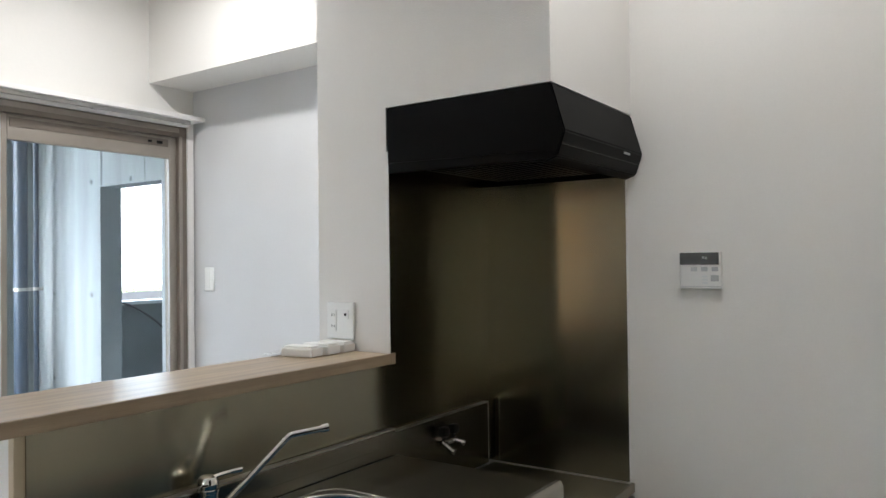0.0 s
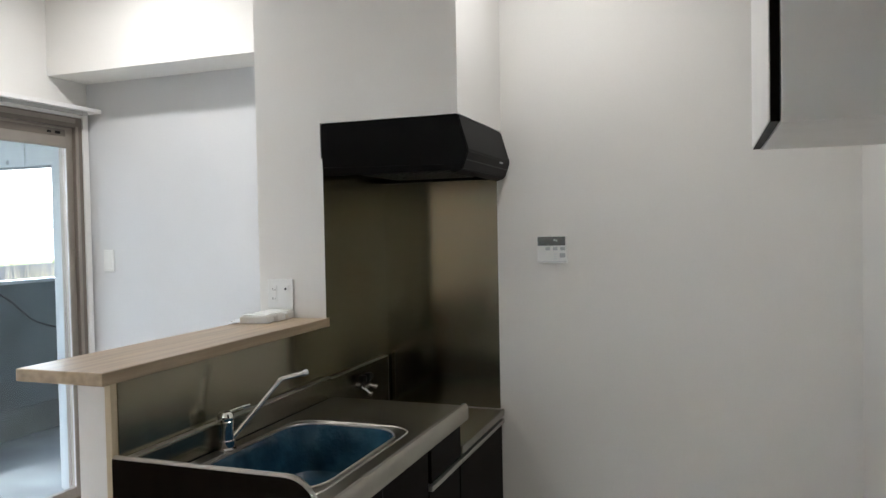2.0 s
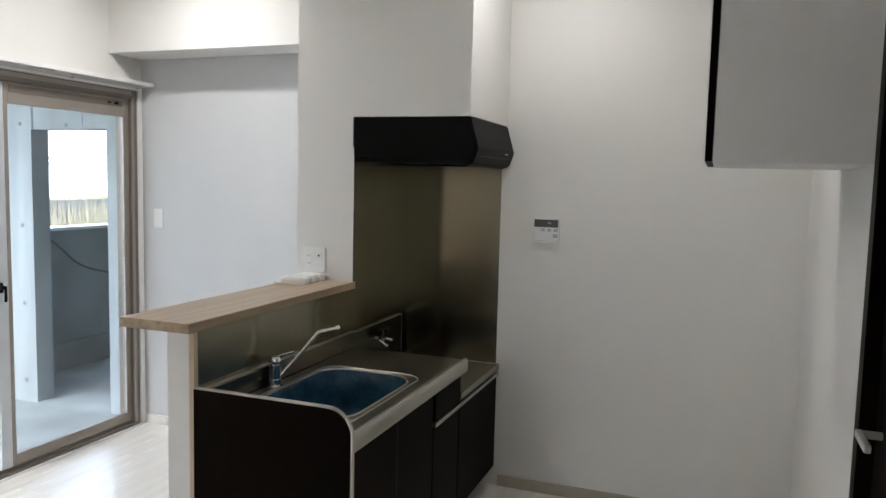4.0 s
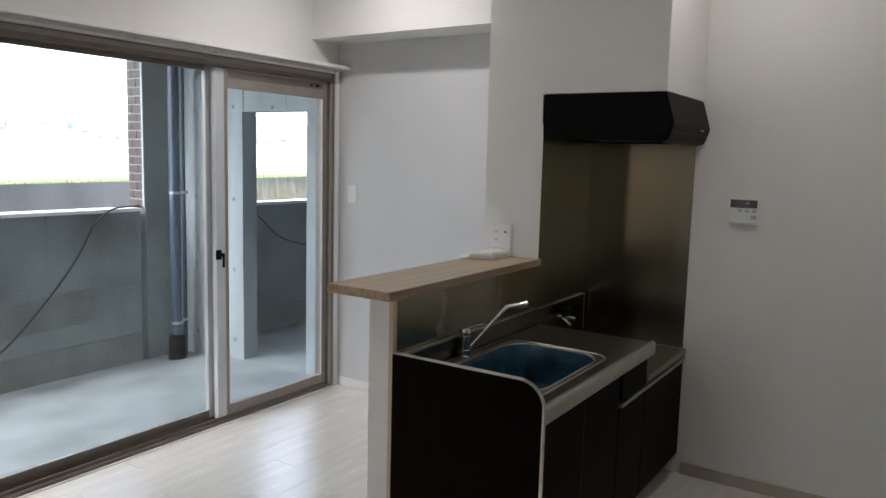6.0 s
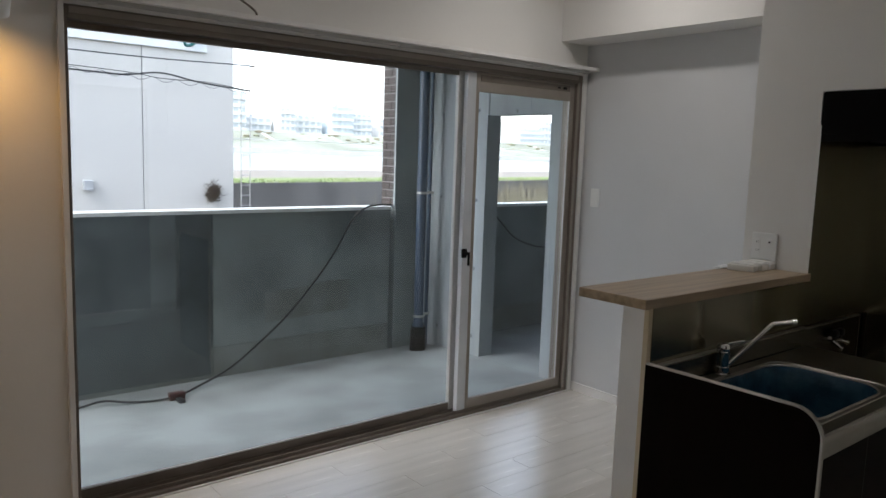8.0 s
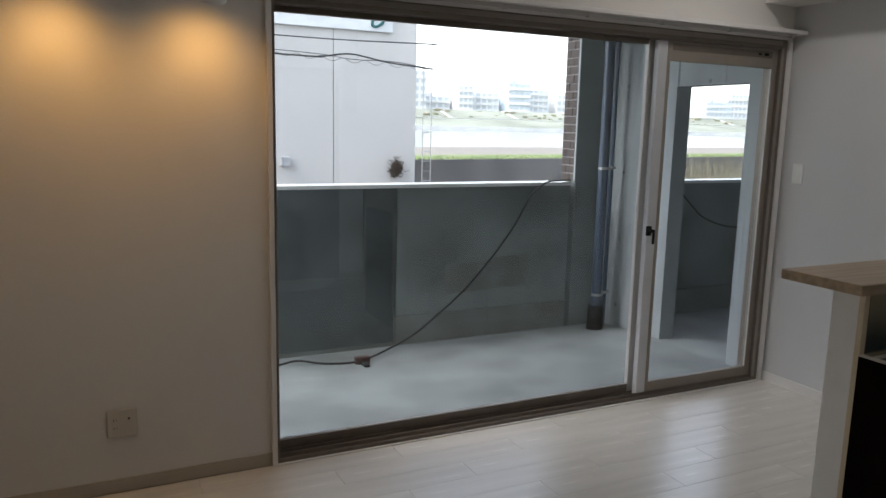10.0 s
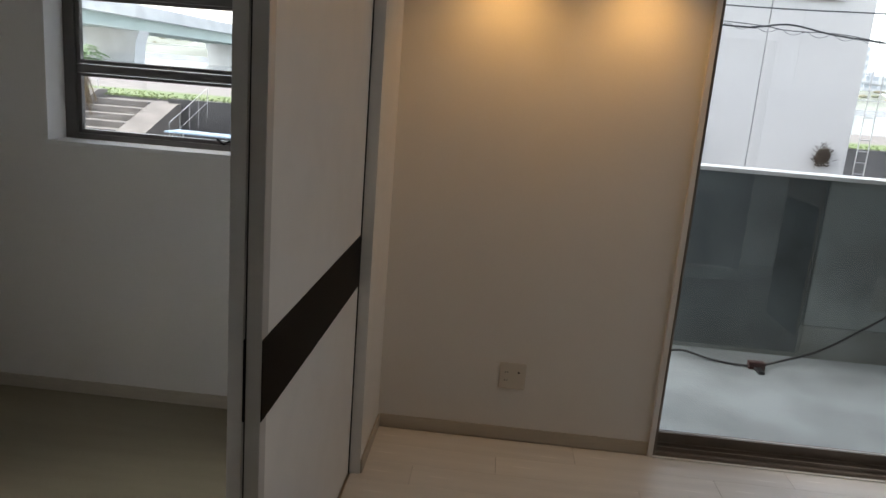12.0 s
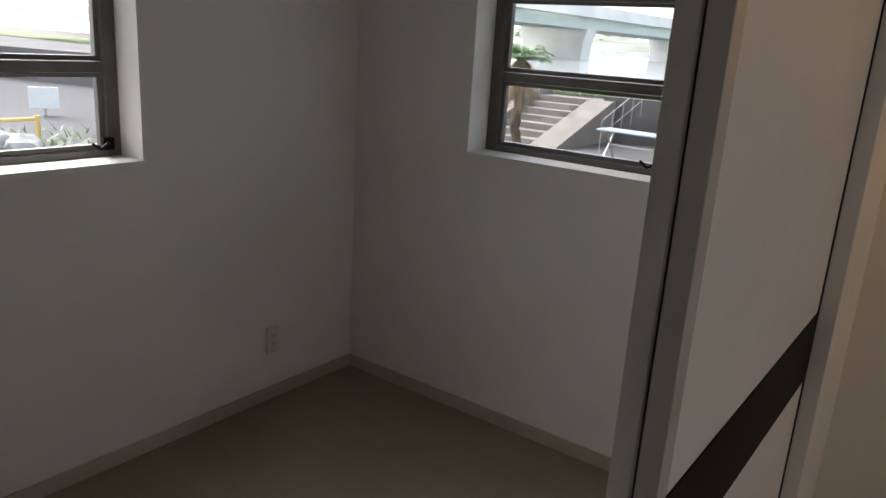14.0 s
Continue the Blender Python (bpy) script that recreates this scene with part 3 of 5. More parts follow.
def gas_stand():
    g = thing("stove_cabinet", -0.3, -0.28, 0, "low dark brown cabinet with steel top for a stove", "cabinet")
    box_part("body", -0.598, -0.004, -0.53, -0.008, 0.10, 0.628, DARKWOOD, g)
    box_part("door", -0.596, -0.006, -0.550, -0.532, 0.105, 0.590, DARKWOOD, g, 0.002)
    box_part("handle_rail", -0.598, -0.006, -0.562, -0.532, 0.594, 0.612, STEEL_RIM, g, 0.003, "pale metal handle rail")
    box_part("plinth", -0.6, -0.004, -0.47, -0.45, 0.0, 0.10, BLACKPLASTIC, g)
    bm = bmesh.new()
    bm_box(bm, -0.598, -0.004, -0.56, -0.022, 0.630, 0.650, 0.004)
    bm_box(bm, -0.598, -0.004, -0.562, -0.55, 0.625, 0.656, 0.003)
    part("top", bm, STEEL_TOP, g, "stainless steel top")


gas_stand()


def splash_panels():
    s = thing("steel_splashback", -0.3, 0, 0.65, "brown-tinted brushed steel splashback round the stove", "splashback")
    box_part("sheet", -0.598, -0.0008, -0.0055, -0.0008, 0.656, 1.74, STEEL, s)
    box_part("sheet", -0.0055, -0.0008, -0.545, -0.0057, 0.656, 1.74, STEEL, s)
    box_part("sheet", -1.690, -0.5985, -0.0055, 0.0150, 0.86, 1.0815, STEEL, s)
    box_part("edge_strip", -0.6015, -0.5985, -0.008, 0.0, 1.115, 1.74, PAINT, s)
    box_part("edge_strip", -0.008, -0.0006, -0.549, -0.5455, 0.656, 1.74, PAINT, s)


splash_panels()


def range_hood():
    h = thing("range_hood", -0.3, -0.3, 1.65, "matt black range hood under the duct casing", "range hood")
    x0, x1 = -0.601, -0.003
    prof = [(-0.002, 1.876), (-0.567, 1.876), (-0.606, 1.742), (-0.582, 1.675), (-0.545, 1.662), (-0.52, 1.69), (-0.002, 1.70)]
    bm = bmesh.new()
    bm_prism(bm, prof, "x", x0, x1)
    bmesh.ops.bevel(bm, geom=bm.edges[:], offset=0.004, segments=2, affect="EDGES")
    body = part("body", bm, BLACK, h)
    box_part("trim_line", x0 + 0.006, x1 - 0.006, -0.596, -0.590, 1.708, 1.712, BLACKPLASTIC, body)
    # side skirts and the lit filter below
    box_part("skirt", x0 + 0.002, x0 + 0.014, -0.545, -0.003, 1.672, 1.703, BLACK, h, 0.002)
    box_part("skirt", x1 - 0.012, x1, -0.545, -0.003, 1.672, 1.703, BLACK, h, 0.002)
    flt = box_part("filter", x0 + 0.10, x1 - 0.10, -0.48, -0.10, 1.682, 1.694, BLACK, h, 0.003, "dark enamelled grease filter")
    for k in range(14):
        y = -0.47 + k * 0.026
        box_part("slat", x0 + 0.11, x1 - 0.11, y, y + 0.012, 1.678, 1.6815, BLACKPLASTIC, flt)
    box_part("lamp_cover", -0.20, -0.09, -0.515, -0.485, 1.684, 1.6935, WHITEPLASTIC, h, 0.003, "small pale lamp cover")
    box_part("badge", -0.165, -0.115, -0.6045, -0.5985, 1.728, 1.735, GREYPLASTIC, h)


range_hood()


def counter_top():
    c = thing("serving_counter", -1.15, 0.13, 1.09, "oiled oak counter board on the half wall", "counter")
    bm = bmesh.new()
    bm_box(bm, -1.745, -0.6005, -0.012, 0.274, 1.082, 1.116, 0.004)
    bm_box(bm, -0.6005, -0.578, -0.012, -0.0062, 1.082, 1.116, 0.002)
    part("board", bm, OAK, c)
    box_part("corner_trim", -1.712, -1.690, -0.004, 0.0155, 0.0, 1.0815, PALEWOOD, c, 0.002, "pale wood corner strip")
    box_part("end_face", -1.706, -1.7005, 0.018, 0.108, 0.0, 1.0815, PAINT, c, 0.001, "white end board")


counter_top()


# ---- balcony ----
GROUND = -1.0
FY = 3.62
bm = bmesh.new()
bm_prism(bm, [(WIN_Y + 0.1, -0.3), (FY, -0.3), (FY, -0.092), (3.25, -0.058), (2.85, -0.042), (WIN_Y + 0.1, -0.032)], "x", -4.45, 6.0)
solid("balcony_floor", bm, MORTAR, "trowelled grey mortar balcony floor falling to the parapet", "floor", kind="structure")
# the parapet is cast in lifts between boards, each of its own grey
parapet = tagged(new("parapet"), "bare cast concrete balcony parapet with formwork marks", "wall", kind="structure")
for x0, x1, m in ((-4.45, -3.6, CONCRETE), (-3.598, -2.72, CONCRETE), (-2.718, -2.0, DAMP), (-1.998, -1.74, DAMP2), (-1.738, -0.95, CONCRETE), (-0.948, -0.21, CONCRETE), (0.62, 1.9, CONCRETE), (1.902, 6.0, CONCRETE)):
    face = FY + (0.0015 if m is CONCRETE else 0.0)
    box_part("casting", x0, x1, face, FY + 0.16, 0.135, 1.10, m, parapet)
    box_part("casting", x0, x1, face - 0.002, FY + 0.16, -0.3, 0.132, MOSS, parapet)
for name, m, outline, label in (
        ("stain", DAMP2, [(-3.60, -0.06), (-1.76, -0.06), (-1.76, 0.52), (-1.86, 0.50), (-2.02, 0.44), (-2.20, 0.40), (-2.45, 0.385), (-2.75, 0.40), (-3.10, 0.37), (-3.60, 0.35)], "dark damp stain with a wavy upper edge"),
        ("formwork_mark", MOSS, [(-1.34, 0.27), (-0.60, 0.30), (-0.60, 0.545), (-0.78, 0.55), (-1.02, 0.515), (-1.34, 0.505)], "faint darker formwork patch")):
    bm = bmesh.new()
    bm_prism(bm, outline, "y", FY - 0.0035, FY - 0.0022)
    part(name, bm, m, parapet, label)
wall("parapet_coping", [(-4.45, -0.21, FY - 0.012, FY + 0.18, 1.10, 1.125), (0.62, 6.0, FY - 0.012, FY + 0.18, 1.10, 1.125)], CAPPAINT, "pale coping along the parapet", "coping")
wall("balcony_end", [(-4.45, -4.30, WIN_Y + 0.2, FY, -0.3, 1.10)], CONCRETE, "bare concrete end of the balcony")
wall("balcony_column", [(-0.16, 0.62, FY - 0.002, FY + 0.20, -0.3, CEIL)], CONCRETE, "bare concrete column beside the parapet", "column")
fin = wall("fin_wall", [(0.165, 0.305, WIN_Y + 0.2, 2.21, -0.12, CEIL), (0.165, 0.305, 2.875, FY - 0.002, -0.12, CEIL), (0.165, 0.305, 2.21, 2.875, 1.880, CEIL)], CONCRETE_PALE, "pale concrete fin wall with a doorway")
# unseen walls added to keep light off the balcony behind the doorway
wall("balcony_shade_walls", [(0.25, 6.2, WIN_Y, WIN_Y + 0.2, -0.3, CEIL + 0.2), (6.0, 6.2, WIN_Y + 0.2, FY + 0.16, -0.3, CEIL)], CONCRETE, "unseen concrete walls that shade the next balcony")
# slab out of view, added to block the sky above the balcony
wall("slab_above", [(-4.45, 6.2, WIN_Y + 0.2, FY + 0.16, CEIL, CEIL + 0.2)], CONCRETE, "unseen concrete slab added overhead to close off light", "slab")
# plugged formwork holes and board seams in the fin
for y, zs in ((2.975, (0.109, 0.664, 1.215, 1.918)), (3.42, (0.109, 0.664, 1.215, 1.90)), (2.554, (1.908,)), (2.12, (0.109, 0.664, 1.215, 1.90))):
    for z in zs:
        bm = bmesh.new()
        bm_cyl(bm, (0.1635, y, z), (0.167, y, z), 0.015, 0.017, 12)
        part("plug", bm, DAMP, fin)
for y, z0, z1, d in ((2.862, 1.885, CEIL, 0.009), (2.413, 1.885, CEIL, 0.003)):
    box_part("seam", 0.1635, 0.168, y - d, y + d, z0, z1, DAMP, fin, 0, "dark board seam")


def brick_edge():
    """Brown tiles on the column's open side."""
    face = tagged(new("tile_facing"), "brown brick tiles on the column's side", "tiles", kind="structure")
    box_part("joint", -0.1655, -0.1602, FY + 0.019, FY + 0.194, 1.128, CEIL, JOINTPALE, face, 0, "pale mortar joints")
    bm = bmesh.new()
    bm_box(bm, 0, 0.012, 0, 0.108, 0, 0.060, 0.002)
    long = mesh_from("brick", bm, TILE)
    bm = bmesh.new()
    bm_box(bm, 0, 0.012, 0, 0.050, 0, 0.060, 0.002)
    short = mesh_from("brick", bm, TILE)
    for row in range(25):
        z = 1.128 + row * 0.0665
        if z + 0.06 > CEIL:
            break
        for y, me in (((FY + 0.022, long), (FY + 0.138, short)) if row % 2 else ((FY + 0.022, short), (FY + 0.080, long))):
            b = new("brick", me)
            b.parent = face
            b.location = (-0.1725, y, z)


brick_edge()
box_solid("corner_bead", -0.1725, -0.1605, FY - 0.004, FY + 0.018, 1.128, CEIL, CONCRETE_PALE, "pale bead on the column's corner", "trim", "structure")


def drain_pipe(x, y, r, name, label):
    p = thing(name, x, y, -0.042, label, "pipe")
    bm = bmesh.new()
    bm_cyl(bm, (x, y, -0.075), (x, y, CEIL), r, r, 24)
    part("tube", bm, PIPE, p, smooth=True)
    if r > 0.04:
        bm = bmesh.new()
        bm_cyl(bm, (x, y, 0.10), (x, y, 0.17), r + 0.006, r + 0.006, 24)
        part("collar", bm, PIPE, p, smooth=True)
        bm = bmesh.new()
        bm_cyl(bm, (x, y, -0.085), (x, y, 0.13), r + 0.028, r + 0.022, 24)
        part("base_sleeve", bm, BLACKPLASTIC, p, "black rubber sleeve at the foot", smooth=True)
    for z in (0.22, 1.25):
        bm = bmesh.new()
        bm_cyl(bm, (x, y, z - 0.010), (x, y, z + 0.010), r + 0.004, r + 0.004, 24)
        bm_box(bm, x + r, x + r + 0.025, y - 0.008, y + 0.008, z - 0.012, z + 0.012, 0.002)
        part("clamp", bm, STEEL_RIM, p, "bright metal pipe clamp")


drain_pipe(-0.055, 3.40, 0.041, "drain_pipe", "blue-grey plastic drain pipe clamped to the column")
drain_pipe(0.065, 3.45, 0.016, "thin_pipe", "thin grey pipe beside the drain pipe")

# black cable over the parapet and along the balcony floor
bm = bmesh.new()
bm_tube(bm, curve_points([(-0.16, FY + 0.06, 1.137), (-0.33, FY - 0.005, 1.140), (-0.47, FY - 0.035, 1.125), (-0.60, FY - 0.03, 1.03), (-0.73, FY - 0.02, 0.805),
                          (-0.90, FY - 0.02, 0.587), (-1.166, FY - 0.03, 0.315), (-1.43, FY - 0.06, 0.125), (-1.68, FY - 0.15, 0.01), (-1.90, FY - 0.22, -0.045), (-2.13, 3.215, -0.035),
                          (-2.27, 3.23, -0.047), (-2.42, 3.29, -0.048), (-2.56, 3.36, -0.035), (-2.69, 3.37, -0.055), (-2.95, 3.28, -0.052), (-3.6, 3.2, -0.048)], 6), 0.0075, 8)
solid("power_cable", bm, CABLE, "black cable trailing over the parapet onto the floor", "cable", smooth=True)
plug = thing("cable_plug", -2.15, 3.2, -0.057, "dull red and black plug lying on the balcony floor", "plug")
box_part("body", -2.20, -2.10, 3.185, 3.235, -0.057, -0.008, REDPLASTIC, plug, 0.008, "dull red plug body")
box_part("tail", -2.17, -2.13, 3.10, 3.1845, -0.054, -0.034, CABLE, plug, 0.006)
bm = bmesh.new()
bm_tube(bm, curve_points([(0.62, FY - 0.03, 1.14), (0.80, FY - 0.05, 1.10), (1.016, FY - 0.03, 0.976), (1.213, FY - 0.03, 0.81), (1.449, FY - 0.03, 0.72), (1.674, FY - 0.03, 0.683), (2.2, FY - 0.03, 0.66), (3.2, FY - 0.03, 0.70)], 6), 0.0075, 8)
solid("power_cable", bm, CABLE, "black cable hanging along the parapet", "cable", smooth=True)


# ---- fittings of the kitchen and living room ----
def turned(name, x, y, profile, material, parent, label="", seg=24):
    """A body turned on an upright axis from (radius, height) pairs."""
    bm = bmesh.new()
    rings = [[bm.verts.new((x + r * math.cos(2 * math.pi * k / seg), y + r * math.sin(2 * math.pi * k / seg), z)) for k in range(seg)] for r, z in profile]
    for a, b in zip(rings, rings[1:]):
        for k in range(seg):
            bm.faces.new((a[k], a[(k + 1) % seg], b[(k + 1) % seg], b[k]))
    bm.faces.new(rings[0][::-1])
    bm.faces.new(rings[-1])
    return part(name, bm, material, parent, label, smooth=True)


def tap():
    x, y = -1.318, -0.056
    t = thing("mixer_tap", x, y, 0.808, "chrome single-lever mixer tap with a long slanting spout", "tap")
    turned("base", x, y, [(0.031, 0.808), (0.031, 0.814), (0.026, 0.818), (0.026, 0.838), (0.0235, 0.840)], CHROME, t)
    turned("body", x, y, [(0.0225, 0.840), (0.0225, 0.886), (0.0245, 0.888), (0.0245, 0.894), (0.0225, 0.896)], CHROME, t)
    turned("cap", x, y, [(0.0225, 0.8965), (0.0235, 0.902), (0.0235, 0.914), (0.019, 0.922), (0.010, 0.926)], CHROME, t)
    bm = bmesh.new()
    bm_tube(bm, curve_points([(x, y - 0.004, 0.918), (x + 0.024, y - 0.020, 0.926), (x + 0.050, y - 0.038, 0.930)], 5), 0.0048, 10)
    bm_cyl(bm, (x + 0.040, y - 0.031, 0.9285), (x + 0.060, y - 0.045, 0.931), 0.0062, 0.0058, 12)
    part("lever", bm, CHROME, t, smooth=True)
    bm = bmesh.new()
    root, bend, tip = Vector((x + 0.014, y - 0.012, 0.842)), Vector((-1.160, -0.146, 0.990)), Vector((-1.087, -0.190, 1.001))
    bm_tube(bm, [root, root.lerp(bend, 0.5), root.lerp(bend, 0.95), bend + Vector((0.004, -0.002, 0.003)), bend.lerp(tip, 0.15) + Vector((0, 0, 0.003)), tip], 0.0078, 12)
    part("spout", bm, CHROME, t, smooth=True)
    bm = bmesh.new()
    way = (tip - bend).normalized()
    bm_cyl(bm, tip - way * 0.006, tip + way * 0.012, 0.0105, 0.0105, 16)
    part("nozzle", bm, CHROME, t, smooth=True)


tap()


def gas_valve():
    x, z = -0.348, 0.802
    v = thing("stop_valve", x, -0.022, z, "chrome double gas valve with black knobs on the back guard", "valve")
    bm = bmesh.new()
    bm_cyl(bm, (x - 0.012, -0.022, z), (x - 0.012, -0.048, z), 0.021, 0.017, 20)
    bm_cyl(bm, (x - 0.034, -0.050, z - 0.002), (x + 0.036, -0.050, z - 0.002), 0.0115, 0.0115, 16)
    part("body", bm, CHROME, v, smooth=True)
    for sx, d in ((x - 0.028, -0.014), (x + 0.030, 0.004)):
        bm = bmesh.new()
        bm_cyl(bm, (sx, -0.046, z - 0.002), (sx + 0.006, -0.078, z - 0.012 + d), 0.0105, 0.009, 14)
        bm_cyl(bm, (sx + 0.006, -0.076, z - 0.011 + d), (sx + 0.008, -0.088, z - 0.015 + d), 0.0125, 0.0115, 14)
        part("outlet", bm, CHROME, v, smooth=True)
        bm = bmesh.new()
        bm_cyl(bm, (sx, -0.050, z + 0.006), (sx, -0.051, z + 0.024), 0.007, 0.007, 12)
        bm_box(bm, sx - 0.016, sx + 0.016, -0.066, -0.036, z + 0.018, z + 0.050, 0.009)
        part("knob", bm, BLACKPLASTIC, v, "black plastic knob", smooth=True)


gas_valve()


def outlet_plate(name, label, m, gang=1, holes=True, plastic=None):
    """A wall plate in its own axes: x across, y out of the wall towards -y, z up."""
    plastic = plastic or WHITEPLASTIC
    o = thing(name, 0, 0, 0, label, "socket")
    w = 0.035 if gang == 1 else 0.058
    bm = bmesh.new()
    bm_box(bm, -w, w, -0.009, 0.0, -0.06, 0.06, 0.005)
    part("plate", bm, plastic, o)
    if holes:
        for cx in ([0.0] if gang == 1 else [-0.027]):
            face = box_part("socket_face", cx - 0.012, cx + 0.012, -0.0115, -0.009, -0.034, 0.034, plastic, o, 0.001)
            for z in (-0.018, 0.018):
                for x in (-0.005, 0.005):
                    box_part("slot", cx + x - 0.001, cx + x + 0.001, -0.0122, -0.0112, z - 0.004, z + 0.004, BLACKPLASTIC, face)
        if gang == 2:
            mod = box_part("antenna_module", 0.012, 0.038, -0.0115, -0.009, 0.006, 0.034, plastic, o, 0.001)
            bm = bmesh.new()
            bm_cyl(bm, (0.026, -0.0112, 0.02), (0.026, -0.0132, 0.02), 0.0045, 0.0045, 14)
            part("antenna_port", bm, BLACKPLASTIC, mod)
    else:
        box_part("rocker", -0.021, 0.021, -0.0135, -0.009, -0.044, 0.044, plastic, o, 0.003)
    o.matrix_world = m
    return o


outlet_plate("wall_socket", "white double wall plate with socket and aerial port", pose(-0.6005, 0.191, 1.211, 0, 0, -90), 2)
outlet_plate("light_switch", "white rocker light switch on the grey wall", pose(GREY_X - 0.0005, 1.682, 1.32, 0, 0, -90), 1, False)
outlet_plate("wall_socket", "beige double wall socket low beside the window", pose(-3.705, WIN_Y - 0.0005, 0.303, 0, 0, 0), 2, plastic=BEIGEPLASTIC)
outlet_plate("wall_socket", "beige wall socket low in the bedroom", pose(BED_X + 0.0005, 1.318, 0.282, 0, 0, 90), 1, plastic=BEIGEPLASTIC)


def water_heater_remote():
    r = thing("heater_remote", 0.0, -0.789, 1.30, "white water heater control panel with black display", "control panel")
    bm = bmesh.new()
    bm_box(bm, -0.020, -0.001, -0.853, -0.725, 1.302, 1.418, 0.004)
    part("case", bm, WHITEPLASTIC, r)
    d = box_part("display", -0.0225, -0.0198, -0.847, -0.727, 1.378, 1.416, SCREEN, r, 0.001, "black glossy display")
    box_part("digit", -0.0235, -0.0224, -0.812, -0.806, 1.395, 1.402, GREYPLASTIC, d)
    box_part("digit", -0.0235, -0.0224, -0.804, -0.797, 1.397, 1.404, GREYPLASTIC, d)
    for y in (-0.835, -0.803, -0.771):
        box_part("button", -0.0222, -0.0198, y - 0.010, y + 0.010, 1.357, 1.371, GREYPLASTIC, r, 0.001)
    box_part("button", -0.0222, -0.0198, -0.846, -0.822, 1.326, 1.345, GREYPLASTIC, r, 0.002)
    for z in (1.321, 1.331, 1.341):
        box_part("button", -0.0222, -0.0198, -0.812, -0.796, z - 0.003, z + 0.003, CAPPAINT, r)
    box_part("seam", -0.0206, -0.0196, -0.851, -0.727, 1.309, 1.3105, GREYPLASTIC, r)


water_heater_remote()


def plate_packets():
    """Spare switch plates in clear wrap on the counter."""
    base = thing("plate_box", 0, 0, 0, "small white plastic switch box in clear wrap", "box", "boxes on the counter")
    bm = bmesh.new()
    bm_box(bm, -0.030, 0.030, -0.056, 0.056, 0.0005, 0.027, 0.004)
    bx = part("box", bm, WHITEPLASTIC, base)
    box_part("cover", -0.024, 0.024, -0.050, 0.050, 0.027, 0.033, WHITEPLASTIC, bx, 0.003)
    bm = bmesh.new()
    for i in range(9):
        for j in range(9):
            bm.verts.new((-0.05 + 0.1 * i / 8, 0.06 + 0.05 * j / 8, 0.004 + 0.012 * random.random() * (1 - abs(j - 3) / 8)))
    bm.verts.ensure_lookup_table()
    for i in range(8):
        for j in range(8):
            bm.faces.new((bm.verts[i * 9 + j], bm.verts[(i + 1) * 9 + j], bm.verts[(i + 1) * 9 + j + 1], bm.verts[i * 9 + j + 1]))
    part("wrap", bm, CAPPAINT, base, "crumpled clear plastic wrap")
    base.matrix_world = pose(-0.785, 0.185, 1.1165, 0, 0, 10)
    copy_thing(base, pose(-0.710, 0.182, 1.1165, 0, 0, 4))
    copy_thing(base, pose(-0.640, 0.184, 1.1165, 0, 0, 7))


plate_packets()


def wall_cupboard():
    c = thing("wall_cupboard", -1.15, RIGHT_Y, 1.665, "pale grey wall cupboard with a dark-edged door", "cupboard")
    box_part("body", -1.462, -0.844, RIGHT_Y + 0.001, -1.566, 1.665, 2.40, PAINT, c, 0.002)
    d = box_part("door", -1.460, -0.846, -1.564, -1.545, 1.668, 2.40, DARKWOOD, c, 0.001, "door with a dark brown edge")
    box_part("door_face", -1.458, -0.848, -1.5448, -1.542, 1.670, 2.398, PAINT, d, 0.0005, "glossy pale door face")


wall_cupboard()


def side_door():
    d = thing("door_1", -1.97, RIGHT_Y, 0, "dark brown door in the wall opposite the sink", "door", kind="structure")
    bm = bmesh.new()
    bm_box(bm, -1.56, -1.50, RIGHT_Y - 0.1, RIGHT_Y + 0.015, 0, 2.08, 0.003)
    bm_box(bm, -2.45, -2.39, RIGHT_Y - 0.1, RIGHT_Y + 0.015, 0, 2.08, 0.003)
    bm_box(bm, -2.39, -1.56, RIGHT_Y - 0.1, RIGHT_Y + 0.015, 2.03, 2.08, 0.003)
    part("door_frame", bm, DARKWOOD, d)
    leaf = box_part("leaf", -2.388, -1.562, RIGHT_Y - 0.06, RIGHT_Y - 0.024, 0.006, 2.028, DARKWOOD, d, 0.002)
    bm = bmesh.new()
    bm_cyl(bm, (-1.64, RIGHT_Y - 0.024, 1.0), (-1.64, RIGHT_Y + 0.03, 1.0), 0.01)
    bm_box(bm, -1.76, -1.63, RIGHT_Y + 0.02, RIGHT_Y + 0.035, 0.99, 1.01, 0.004)
    part("handle", bm, ALUMINIUM, leaf)


side_door()


def downlight(x, y):
    d = thing("downlight", x, y, CEIL - 0.02, "small round white ceiling downlight, third one an added fill", "downlight", "ceiling downlights")
    bm = bmesh.new()
    bm_cyl(bm, (x, y, CEIL - 0.010), (x, y, CEIL), 0.075, 0.078, 32)
    part("ring", bm, WHITEPLASTIC, d, smooth=True)
    bm = bmesh.new()
    bm_cyl(bm, (x, y, CEIL - 0.013), (x, y, CEIL - 0.0102), 0.058, 0.058, 32)
    part("lens", bm, GLOW_WHITE, d, "lit white lens")


GLOW_WHITE = glow_mat("lit_lens", (1.0, 0.92, 0.84), 4.0)
# the fitting at x -2.25 belongs to the added fill, never in view
for dx, dy, power in DOWNLIGHTS_AND_FILL:
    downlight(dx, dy)


